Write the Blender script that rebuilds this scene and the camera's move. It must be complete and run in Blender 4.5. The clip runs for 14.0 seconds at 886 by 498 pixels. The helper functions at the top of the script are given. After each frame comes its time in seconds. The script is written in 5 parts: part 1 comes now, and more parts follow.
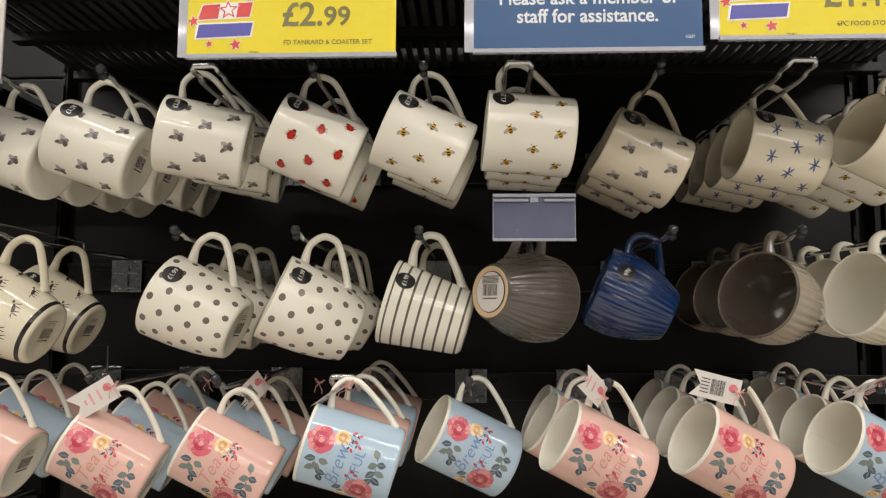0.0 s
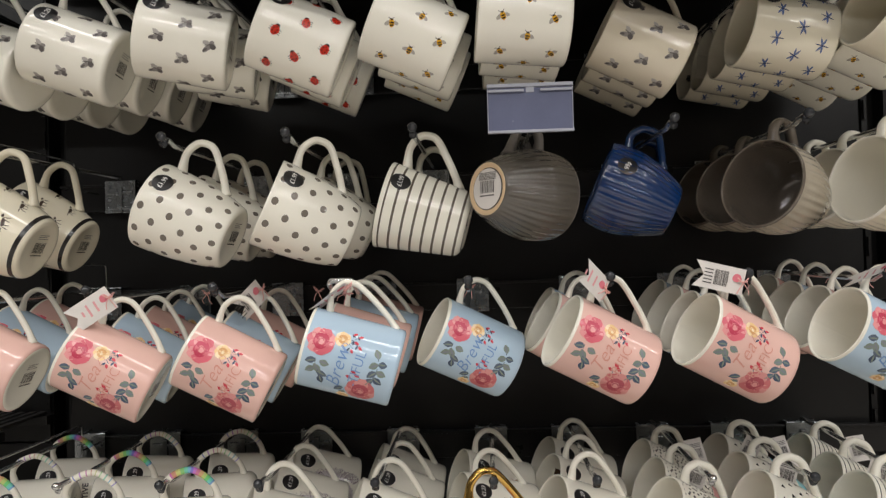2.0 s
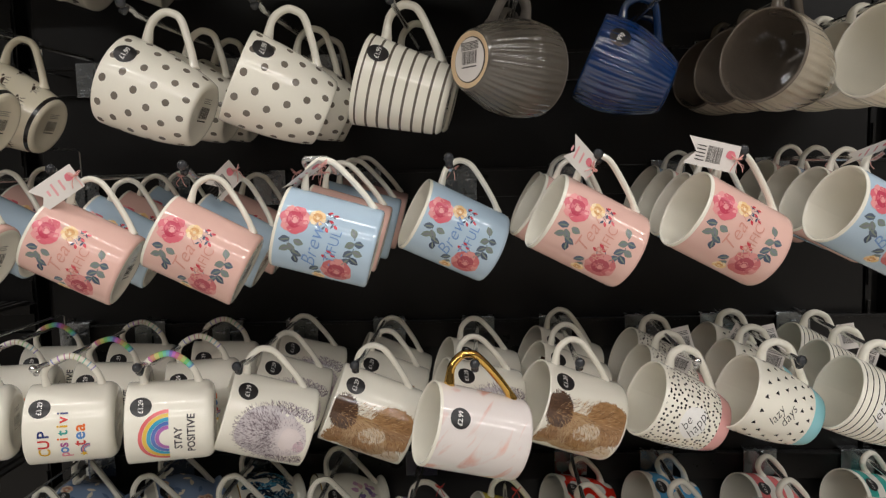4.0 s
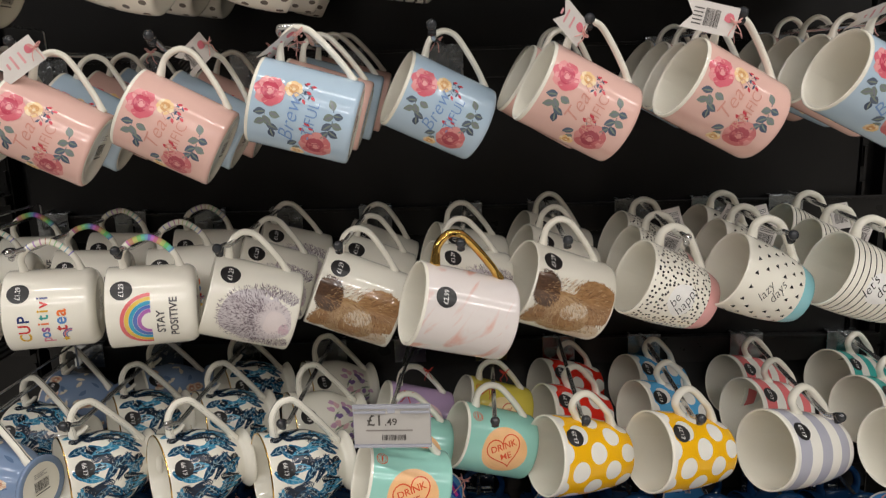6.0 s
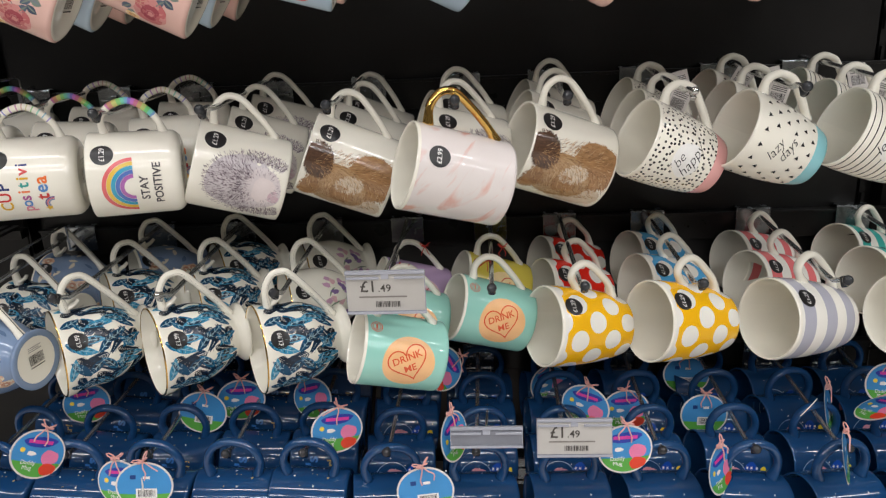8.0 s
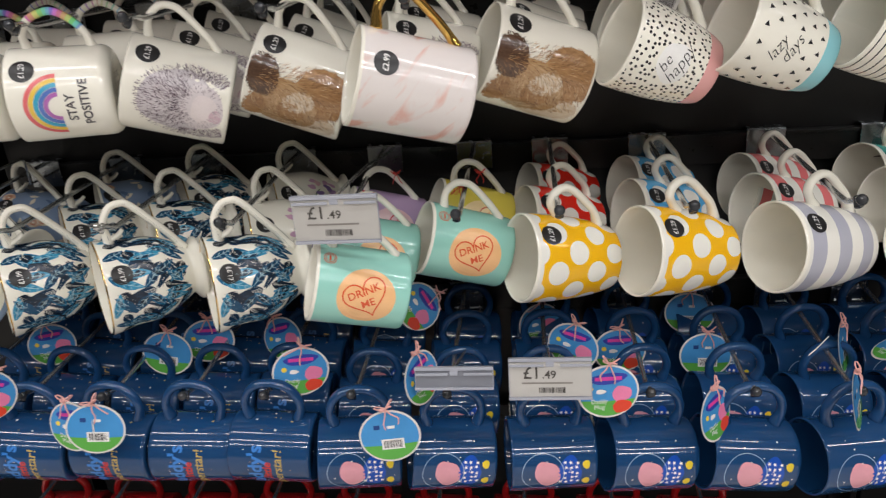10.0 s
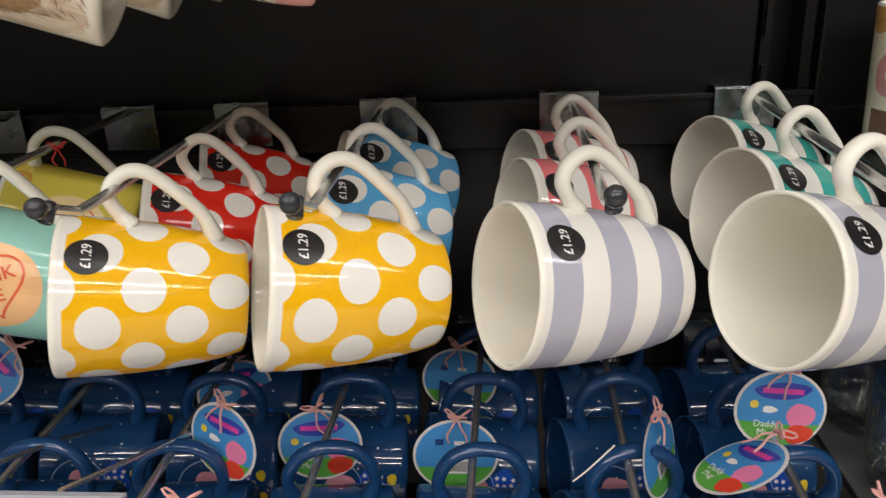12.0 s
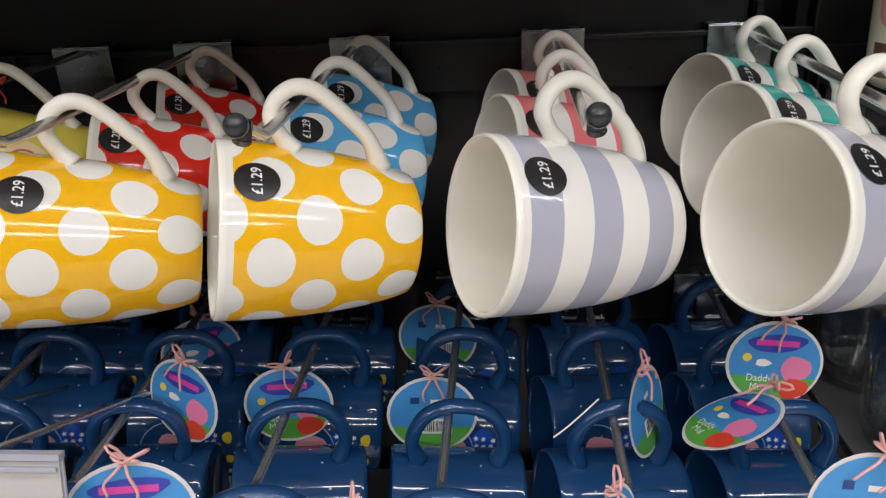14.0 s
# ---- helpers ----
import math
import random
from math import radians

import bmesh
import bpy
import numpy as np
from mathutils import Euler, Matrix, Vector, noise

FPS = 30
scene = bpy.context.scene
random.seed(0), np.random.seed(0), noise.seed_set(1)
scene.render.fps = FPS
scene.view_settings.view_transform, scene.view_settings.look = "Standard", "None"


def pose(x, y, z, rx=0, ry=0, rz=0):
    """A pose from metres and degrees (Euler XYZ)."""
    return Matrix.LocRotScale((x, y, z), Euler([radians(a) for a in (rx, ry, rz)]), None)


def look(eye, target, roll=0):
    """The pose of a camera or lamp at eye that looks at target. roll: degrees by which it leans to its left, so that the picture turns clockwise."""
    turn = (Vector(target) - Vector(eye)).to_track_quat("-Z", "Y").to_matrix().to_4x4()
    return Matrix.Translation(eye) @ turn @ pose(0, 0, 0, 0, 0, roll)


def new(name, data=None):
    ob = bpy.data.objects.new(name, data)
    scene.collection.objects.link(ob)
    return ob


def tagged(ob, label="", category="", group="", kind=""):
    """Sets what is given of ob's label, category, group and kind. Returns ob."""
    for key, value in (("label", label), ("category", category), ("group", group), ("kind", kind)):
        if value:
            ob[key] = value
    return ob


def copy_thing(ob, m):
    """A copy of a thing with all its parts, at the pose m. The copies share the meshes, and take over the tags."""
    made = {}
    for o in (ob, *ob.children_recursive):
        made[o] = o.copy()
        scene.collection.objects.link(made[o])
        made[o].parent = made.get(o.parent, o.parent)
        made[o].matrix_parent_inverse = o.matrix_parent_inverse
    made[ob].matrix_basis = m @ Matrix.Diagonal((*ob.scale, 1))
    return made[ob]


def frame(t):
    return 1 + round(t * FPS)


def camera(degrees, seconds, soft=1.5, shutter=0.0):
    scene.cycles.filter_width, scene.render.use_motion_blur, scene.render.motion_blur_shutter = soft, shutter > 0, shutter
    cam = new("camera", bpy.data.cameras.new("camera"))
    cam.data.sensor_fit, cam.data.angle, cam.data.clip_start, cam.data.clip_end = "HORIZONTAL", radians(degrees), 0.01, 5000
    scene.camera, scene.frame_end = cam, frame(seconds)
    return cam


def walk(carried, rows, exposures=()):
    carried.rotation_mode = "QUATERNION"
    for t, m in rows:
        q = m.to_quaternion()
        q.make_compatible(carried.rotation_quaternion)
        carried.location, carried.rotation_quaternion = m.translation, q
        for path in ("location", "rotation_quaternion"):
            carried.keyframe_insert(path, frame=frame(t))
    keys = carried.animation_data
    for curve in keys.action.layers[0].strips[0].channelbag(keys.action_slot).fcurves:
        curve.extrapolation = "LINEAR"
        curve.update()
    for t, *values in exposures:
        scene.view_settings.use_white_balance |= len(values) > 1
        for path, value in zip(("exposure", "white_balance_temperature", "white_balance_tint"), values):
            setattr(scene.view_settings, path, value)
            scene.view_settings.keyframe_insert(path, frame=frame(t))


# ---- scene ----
# ---------------------------------------------------------------- camera
cam = camera(60.7, 14.0, soft=1.2, shutter=0.3)
PATH = [
    (0, (-0.008, 0.047, 1.299), (-0.1, 2.035, 1.498), 0.3),
    (0.5, (-0.003, 0.047, 1.293), (-0.096, 2.037, 1.462), -0.2),
    (1, (-0.002, 0.054, 1.28), (-0.101, 2.047, 1.412), -0.7),
    (1.5, (-0.003, 0.059, 1.272), (-0.105, 2.055, 1.358), -1.2),
    (2, (-0.001, 0.068, 1.26), (-0.107, 2.065, 1.292), -1.6),
    (2.2, (-0.001, 0.074, 1.255), (-0.103, 2.071, 1.261), -1.7),
    (4.3, (0.021, 0.102, 1.221), (-0.1, 2.084, 0.982), -1.5),
    (4.5, (0.021, 0.103, 1.218), (-0.1, 2.082, 0.953), -1.5),
    (5, (0.019, 0.11, 1.206), (-0.092, 2.08, 0.88), -1.6),
    (5.5, (0.023, 0.115, 1.197), (-0.085, 2.075, 0.814), -1.8),
    (6, (0.025, 0.12, 1.188), (-0.078, 2.069, 0.75), -2.0),
    (6.5, (0.028, 0.126, 1.168), (-0.072, 2.061, 0.672), -2.1),
    (7, (0.03, 0.13, 1.154), (-0.073, 2.051, 0.605), -2.3),
    (7.5, (0.029, 0.134, 1.139), (-0.081, 2.038, 0.537), -2.4),
    (8, (0.035, 0.136, 1.125), (-0.091, 2.023, 0.476), -2.7),
    (8.2, (0.038, 0.134, 1.123), (-0.096, 2.015, 0.455), -2.8),
    (10.3, (0.147, 0.252, 1.047), (-0.091, 2.083, 0.28), -4.6),
    (10.5, (0.19, 0.319, 1.03), (-0.046, 2.152, 0.267), -4.6),
    (11, (0.296, 0.463, 0.989), (0.067, 2.302, 0.238), -4.3),
    (11.5, (0.34, 0.531, 0.958), (0.106, 2.376, 0.223), -4.2),
    (12, (0.361, 0.566, 0.924), (0.169, 2.418, 0.194), -3.0),
    (12.5, (0.378, 0.569, 0.918), (0.221, 2.421, 0.181), -2.6),
    (13, (0.375, 0.578, 0.913), (0.23, 2.426, 0.162), -3.0),
    (13.5, (0.374, 0.585, 0.905), (0.229, 2.424, 0.132), -3.0),
    (14, (0.368, 0.592, 0.893), (0.201, 2.42, 0.099), -2.9),
]
walk(cam, [(t, look(eye, target, roll)) for t, eye, target, roll in PATH], exposures=[(0, -0.15, 6500, 9), (2, -0.19, 6150, 9), (5.5, -0.27, 6250, 10), (8, -0.05, 6000, 10), (10.5, -0.06, 6050, 10), (11.5, 0.09, 6250, 11), (12.5, 0.14, 6200, 12), (14, 0.08, 5900, 12)])

# ---------------------------------------------------------------- light
world = bpy.data.worlds.new("world")
scene.world = world
world.use_nodes = True
world.node_tree.nodes["Background"].inputs[0].default_value = (1.0, 0.93, 0.84, 1)
world.node_tree.nodes["Background"].inputs[1].default_value = 0.05
LAMP_Z, LAMP_COLOUR = 3.0, (1.0, 0.945, 0.89)


def strip_lamp(x, y, watts):
    data = bpy.data.lights.new("strip_light_lamp", "AREA")
    data.shape, data.size, data.size_y, data.energy, data.color = "RECTANGLE", 1.4, 0.09, watts, LAMP_COLOUR
    lamp = new("strip_light_lamp", data)
    lamp.matrix_world = pose(x, y, LAMP_Z - 0.02)
    return lamp


for lamp_x in (-3.0, -1.5, 0.0, 1.5, 3.0):
    full = 1.0 + 0.08 * lamp_x
    strip_lamp(lamp_x, 0.12, 8.5 * full)
    strip_lamp(lamp_x, -1.3, 13.5 * full)
    # farthest row is added fill: brightens the floor and the mug fronts
    strip_lamp(lamp_x, -2.7, 22 * full)
# ---------------------------------------------------------------- materials
class Nodes:
    """A small helper to write node maths in lines."""

    def __init__(self, name):
        self.mat = bpy.data.materials.new(name)
        self.mat.use_nodes = True
        self.t = self.mat.node_tree
        self.bsdf = self.t.nodes["Principled BSDF"]

    def add(self, kind, **inputs):
        n = self.t.nodes.new(kind)
        for k, v in inputs.items():
            self.put(n.inputs[k.replace("_", " ")], v)
        return n

    def put(self, socket, v):
        if isinstance(v, bpy.types.NodeSocket):
            self.t.links.new(v, socket)
        else:
            socket.default_value = v

    def m(self, op, a, b=0.0, c=0.0):
        n = self.t.nodes.new("ShaderNodeMath")
        n.operation = op
        for i, v in enumerate((a, b, c)):
            self.put(n.inputs[i], v)
        return n.outputs[0]

    def mix(self, f, a, b, blend="MIX"):
        n = self.t.nodes.new("ShaderNodeMix")
        n.data_type, n.blend_type = "RGBA", blend
        self.put(n.inputs[0], f)
        self.put(n.inputs[6], a)
        self.put(n.inputs[7], b)
        return n.outputs[2]

    def uv(self):
        s = self.add("ShaderNodeSeparateXYZ", Vector=self.add("ShaderNodeTexCoord").outputs["UV"])
        return s.outputs[0], s.outputs[1]

    def noise(self, scale, detail=3.0):
        return self.add("ShaderNodeTexNoise", Vector=self.add("ShaderNodeTexCoord").outputs["Object"], Scale=scale, Detail=detail).outputs["Fac"]

    def finish(self, colour, rough, metal=0.0, vary=0.06, fine=0.03, scale=14.0, coat=0.0, bump=0.0, bump_scale=300.0):
        big = self.m("MULTIPLY_ADD", self.noise(scale), vary * 2, 1 - vary)
        small = self.m("MULTIPLY_ADD", self.noise(scale * 14, 2.0), fine * 2, 1 - fine)
        tone = self.add("ShaderNodeCombineColor", Red=self.m("MULTIPLY", big, small), Green=self.m("MULTIPLY", big, small), Blue=self.m("MULTIPLY", big, small)).outputs[0]
        self.put(self.bsdf.inputs["Base Color"], self.mix(1.0, colour, tone, "MULTIPLY"))
        self.put(self.bsdf.inputs["Roughness"], self.m("MULTIPLY_ADD", self.noise(scale * 3), rough * 0.5, rough * 0.75))
        self.put(self.bsdf.inputs["Metallic"], metal)
        self.put(self.bsdf.inputs["Coat Weight"], coat)
        self.put(self.bsdf.inputs["Coat Roughness"], 0.04)
        if bump:
            b = self.add("ShaderNodeBump", Strength=bump, Distance=0.0006, Height=self.noise(bump_scale, 2.0))
            self.put(self.bsdf.inputs["Normal"], b.outputs[0])
        return self.mat


def rgb(r, g, b):
    """A linear colour from 0..255 values of paint."""
    def lin(v):
        v /= 255
        return v / 12.92 if v < 0.0405 else ((v + 0.055) / 1.055) ** 2.4
    return (lin(r), lin(g), lin(b), 1)


def plain(name, colour, rough=0.4, metal=0.0, **more):
    return Nodes(name).finish(colour, rough, metal, **more)


INKS = {}


def ink(r, g, b, rough=0.22):
    key = (r, g, b)
    if key not in INKS:
        INKS[key] = Nodes("print_ink").finish(rgb(r, g, b), rough, vary=0.1, fine=0.05, scale=60.0)
    return INKS[key]


def glaze(name, colour, vary=0.03, rough=0.1):
    return Nodes(name).finish(colour, rough, vary=vary, fine=0.01, scale=20.0, coat=0.25, bump=0.03, bump_scale=45.0)


def stoneware(name, colour):
    """A thick reactive glaze, mottled and very glossy."""
    return Nodes(name).finish(colour, 0.07, vary=0.22, fine=0.08, scale=26.0, coat=0.7, bump=0.05, bump_scale=60.0)


CREAM, BONE, GREIGE = rgb(242, 238, 224), rgb(234, 226, 203), rgb(216, 206, 184)
WHITE_GLAZE = glaze("white_glaze", CREAM)
BONE_GLAZE = glaze("bone_glaze", BONE)
GREIGE_GLAZE = glaze("greige_glaze", GREIGE)
BLACK_METAL = plain("black_powder_coat", (0.0075, 0.0071, 0.0067, 1), 0.34, vary=0.18, fine=0.1, scale=6.0, bump=0.12, bump_scale=900.0)
BLACK_RAIL = plain("black_rail_paint", (0.011, 0.0102, 0.0095, 1), 0.30, vary=0.2, fine=0.1, scale=9.0, bump=0.08, bump_scale=700.0)
for black in (BLACK_METAL, BLACK_RAIL):
    black.node_tree.nodes["Principled BSDF"].inputs["Specular IOR Level"].default_value = 0.32
HAZE = plain("hazy_clear_plastic", rgb(128, 130, 138), 0.18, vary=0.12, scale=30.0, coat=0.5)
TICKET = plain("grey_ticket_paper", rgb(188, 184, 178), 0.6, vary=0.04, scale=60.0)
CHROME = plain("chromed_wire", (0.62, 0.63, 0.63, 1), 0.24, 0.9, vary=0.12, scale=30.0)
ZINC = plain("zinc_plate", (0.33, 0.35, 0.36, 1), 0.26, 1.0, vary=0.2, fine=0.1, scale=40.0, bump=0.1)
PALE_STEEL = plain("grey_shelf_paint", rgb(88, 87, 86), 0.4, vary=0.08, scale=12.0)
SLAT_GREY = plain("dark_grey_slat", (0.05, 0.048, 0.046, 1), 0.4, vary=0.2, fine=0.1, scale=20.0)
BALL = plain("black_plastic_ball", (0.03, 0.032, 0.036, 1), 0.16, vary=0.1)
BARE_BALL = plain("steel_ball", (0.6, 0.6, 0.6, 1), 0.15, 1.0)
GOLD = plain("gold_lustre", (0.75, 0.48, 0.13, 1), 0.12, 1.0, vary=0.1, scale=40.0)
STICKER = plain("black_sticker", rgb(30, 29, 30), 0.32, vary=0.12, fine=0.06, scale=120.0)
BISQUE = plain("unglazed_foot", rgb(214, 186, 148), 0.7, vary=0.08, scale=80.0)
PAPER = plain("white_paper", rgb(222, 216, 210), 0.6, vary=0.04, scale=60.0)
LABEL_INK = ink(70, 66, 64)
WHITE_INK = ink(240, 238, 234)
NAVY = glaze("navy_glaze", rgb(28, 66, 110), vary=0.08, rough=0.08)
TWINE = plain("pink_twine", rgb(228, 172, 164), 0.8, vary=0.15, scale=200.0)
RED_TWINE = plain("red_twine", rgb(205, 60, 50), 0.8, vary=0.15, scale=200.0)
FLOOR_VINYL = plain("pale_vinyl", rgb(216, 210, 201), 0.35, vary=0.1, scale=3.0)
WALL_PAINT = plain("shop_wall_paint", rgb(96, 92, 88), 0.7, vary=0.06, scale=2.0)
CEILING_TILE = plain("ceiling_tile", rgb(205, 202, 196), 0.85, vary=0.06, scale=5.0)


def thin_glass(name):
    """Thin clear glass: straight through, with a gloss that grows towards its edges."""
    n = Nodes(name)
    through_it = n.add("ShaderNodeBsdfTransparent", Color=(0.95, 0.965, 0.96, 1)).outputs[0]
    shine = n.add("ShaderNodeBsdfGlossy", Color=(1, 1, 1, 1), Roughness=0.03).outputs[0]
    edge = n.m("MULTIPLY_ADD", n.m("POWER", n.add("ShaderNodeLayerWeight", Blend=0.5).outputs["Facing"], 2.2), 0.75, 0.06)
    both = n.mat.node_tree.nodes.new("ShaderNodeMixShader")
    links = n.mat.node_tree.links
    links.new(edge, both.inputs[0])
    links.new(through_it, both.inputs[1])
    links.new(shine, both.inputs[2])
    target = [x for x in n.mat.node_tree.nodes if x.type == "OUTPUT_MATERIAL"][0]
    links.new(both.outputs[0], target.inputs[0])
    return n.mat


GLASS = thin_glass("tumbler_glass")
# opaque lilac grey: the bright highlights of clear plastic, put into the colour
LIP = plain("pale_lip_highlight", rgb(168, 170, 180), 0.2, vary=0.1, scale=40.0, coat=0.5)
TINTED = plain("smoky_blue_insert", rgb(98, 102, 126), 0.25, vary=0.12, scale=30.0, coat=0.4)


def dots_on(name, base, spot, px, py, r, edge=0.0, rim=None, height=0.09):
    n = Nodes(name)
    u, v = n.uv()
    row = n.m("FLOOR", n.m("DIVIDE", v, py))
    uu = n.m("ADD", n.m("DIVIDE", u, px), n.m("MULTIPLY", n.m("MODULO", row, 2.0), 0.5))
    du = n.m("MULTIPLY", n.m("SUBTRACT", n.m("FRACT", n.m("ADD", uu, 50.0)), 0.5), px)
    dv = n.m("MULTIPLY", n.m("SUBTRACT", n.m("FRACT", n.m("DIVIDE", v, py)), 0.5), py)
    d = n.m("SQRT", n.m("ADD", n.m("MULTIPLY", du, du), n.m("MULTIPLY", dv, dv)))
    mask = n.m("LESS_THAN", d, r)
    colour = n.mix(mask, base, spot)
    if rim:
        colour = n.mix(n.m("GREATER_THAN", v, height), colour, rim)
    return n.finish(colour, 0.1, vary=0.03, fine=0.015, scale=25.0, coat=0.12)


def bands_on(name, base, band, pitch, width, start, low=0.0, high=1.0):
    n = Nodes(name)
    u, v = n.uv()
    f = n.m("FRACT", n.m("DIVIDE", n.m("ADD", n.m("SUBTRACT", v, start), pitch * 20), pitch))
    mask = n.m("LESS_THAN", f, width / pitch)
    mask = n.m("MULTIPLY", mask, n.m("MULTIPLY", n.m("GREATER_THAN", v, low), n.m("LESS_THAN", v, high)))
    return n.finish(n.mix(mask, base, band), 0.1, vary=0.03, fine=0.015, scale=25.0, coat=0.12)


def specks_on(name, base, spot, scale, r, tint, tint_to):
    n = Nodes(name)
    u, v = n.uv()
    vor = n.add("ShaderNodeTexVoronoi", Vector=n.add("ShaderNodeCombineXYZ", X=u, Y=v).outputs[0], Scale=scale, Randomness=0.75)
    vor.voronoi_dimensions = "2D"
    colour = n.mix(n.m("LESS_THAN", vor.outputs["Distance"], r), base, spot)
    return n.finish(n.mix(n.m("LESS_THAN", v, tint_to), colour, tint), 0.1, vary=0.03, fine=0.01, scale=25.0, coat=0.25)


def foot_band(name, base, tint, tint_to):
    n = Nodes(name)
    u, v = n.uv()
    return n.finish(n.mix(n.m("LESS_THAN", v, tint_to), base, tint), 0.1, vary=0.03, fine=0.01, scale=25.0, coat=0.25)


def marble_on(name, base, vein):
    n = Nodes(name)
    u, v = n.uv()
    vec = n.add("ShaderNodeCombineXYZ", X=n.m("MULTIPLY", u, 0.45), Y=n.m("ADD", n.m("MULTIPLY", u, 0.5), v)).outputs[0]
    big = n.add("ShaderNodeTexNoise", Vector=vec, Scale=38.0, Detail=4.0, Distortion=0.8).outputs["Fac"]
    part = n.add("ShaderNodeMapRange", Value=big).outputs[0]
    part.node.inputs["From Min"].default_value, part.node.inputs["From Max"].default_value = 0.53, 0.64
    return n.finish(n.mix(n.m("MULTIPLY", part, 0.75), base, vein), 0.1, vary=0.03, fine=0.01, scale=25.0, coat=0.25)


def rainbow_handle(name, base, share, count, vivid=0.68):
    """Painted bands along a handle: share of each band that is painted."""
    n = Nodes(name)
    u, v = n.uv()
    f = n.m("MULTIPLY", v, count)
    hue = n.add("ShaderNodeCombineColor", Red=n.m("FRACT", n.m("MULTIPLY", n.m("FLOOR", f), 0.13)), Green=vivid, Blue=0.66)
    hue.mode = "HSV"
    mask = n.m("MULTIPLY", n.m("LESS_THAN", n.m("FRACT", f), share), n.m("LESS_THAN", n.m("ABSOLUTE", n.m("SUBTRACT", v, 0.54)), 0.25))
    return n.finish(n.mix(mask, base, hue.outputs[0]), 0.12, vary=0.03, fine=0.01, coat=0.2)


def line_handle(name, base, line):
    n = Nodes(name)
    u, v = n.uv()
    mask = n.m("LESS_THAN", n.m("ABSOLUTE", n.m("SUBTRACT", u, 0.5)), 0.06)
    return n.finish(n.mix(mask, base, line), 0.12, vary=0.03, fine=0.01, coat=0.2)


def fur(name, a, b, scale):
    n = Nodes(name)
    u, v = n.uv()
    vec = n.add("ShaderNodeCombineXYZ", X=u, Y=n.m("MULTIPLY", v, 0.35)).outputs[0]
    f = n.add("ShaderNodeTexNoise", Vector=vec, Scale=scale, Detail=6.0, Distortion=0.4).outputs["Fac"]
    big = n.add("ShaderNodeTexNoise", Vector=vec, Scale=scale * 0.12, Detail=2.0).outputs["Fac"]
    return n.finish(n.mix(n.m("MULTIPLY_ADD", f, 1.2, n.m("MULTIPLY_ADD", big, 1.0, -0.6)), a, b), 0.14, coat=0.2)
# ---------------------------------------------------------------- building helpers
def mesh_of(name, verts, faces, mats, slots=None, uvs=None, smooth=True):
    me = bpy.data.meshes.new(name)
    me.from_pydata([tuple(v) for v in verts], [], faces)
    for m in mats:
        me.materials.append(m)
    if slots:
        me.polygons.foreach_set("material_index", slots)
    if uvs:
        layer = me.uv_layers.new(name="UVMap")
        for loop in me.loops:
            layer.data[loop.index].uv = uvs[loop.vertex_index]
    if smooth:
        me.polygons.foreach_set("use_smooth", [True] * len(me.polygons))
    me.update()
    return me


def part(name, me, parent, label=""):
    ob = new(name, me)
    ob.parent = parent
    if label:
        tagged(ob, label)
    return ob


def thing(name, label, category, group="", kind="", at=None):
    ob = new(name)
    ob.empty_display_size = 0.02
    if at is not None:
        ob.matrix_world = at
    return tagged(ob, label, category, group, kind)


def boxes_mesh(name, boxes, mat, bevel=0.0):
    """One mesh of boxes (x0, x1, y0, y1, z0, z1) with softened edges."""
    bm = bmesh.new()
    for x0, x1, y0, y1, z0, z1 in boxes:
        r = bmesh.ops.create_cube(bm, size=1.0, matrix=Matrix.Translation(((x0 + x1) / 2, (y0 + y1) / 2, (z0 + z1) / 2)) @ Matrix.Diagonal((x1 - x0, y1 - y0, z1 - z0, 1)))
        if bevel:
            edges = list({e for v in r["verts"] for e in v.link_edges})
            bmesh.ops.bevel(bm, geom=edges, offset=bevel, segments=2, affect="EDGES", profile=0.6)
    me = bpy.data.meshes.new(name)
    bm.to_mesh(me)
    bm.free()
    me.materials.append(mat)
    return me


def catmull(points, steps):
    pts = [Vector(p) for p in points]
    pts = [2 * pts[0] - pts[1]] + pts + [2 * pts[-1] - pts[-2]]
    out = []
    for i in range(1, len(pts) - 2):
        a, b, c, d = pts[i - 1:i + 3]
        for k in range(steps):
            t = k / steps
            out.append(0.5 * (2 * b + (c - a) * t + (2 * a - 5 * b + 4 * c - d) * t * t + (3 * b - a - 3 * c + d) * t ** 3))
    return out + [pts[-2]]


def tube(name, line, wide, thick, mat, side=None, ring=10, ends=True, swell=None):
    """A tube along a line; wide is its half width along 'side', thick the other half width."""
    line = [Vector(p) for p in line]
    verts, faces, uvs = [], [], []
    n = len(line)
    last = Vector(side) if side is not None else Vector((1, 0, 0))
    for i, p in enumerate(line):
        d = (line[min(i + 1, n - 1)] - line[max(i - 1, 0)]).normalized()
        s = (last - d * last.dot(d)).normalized()
        if side is None:
            last = s
        o = d.cross(s)
        k = swell(i / (n - 1)) if swell else 1.0
        for j in range(ring):
            a = 2 * math.pi * j / ring
            verts.append(p + s * (math.cos(a) * wide * k) + o * (math.sin(a) * thick * k))
            uvs.append((0.5 + 0.5 * math.cos(a) if math.sin(a) > -0.35 else 2.0, i / (n - 1)))
    for i in range(n - 1):
        for j in range(ring):
            k = (j + 1) % ring
            faces.append((i * ring + j, i * ring + k, (i + 1) * ring + k, (i + 1) * ring + j))
    if ends:
        faces += [tuple(range(ring))[::-1], tuple(range((n - 1) * ring, n * ring))]
    return mesh_of(name, verts, faces, [mat], None, uvs)


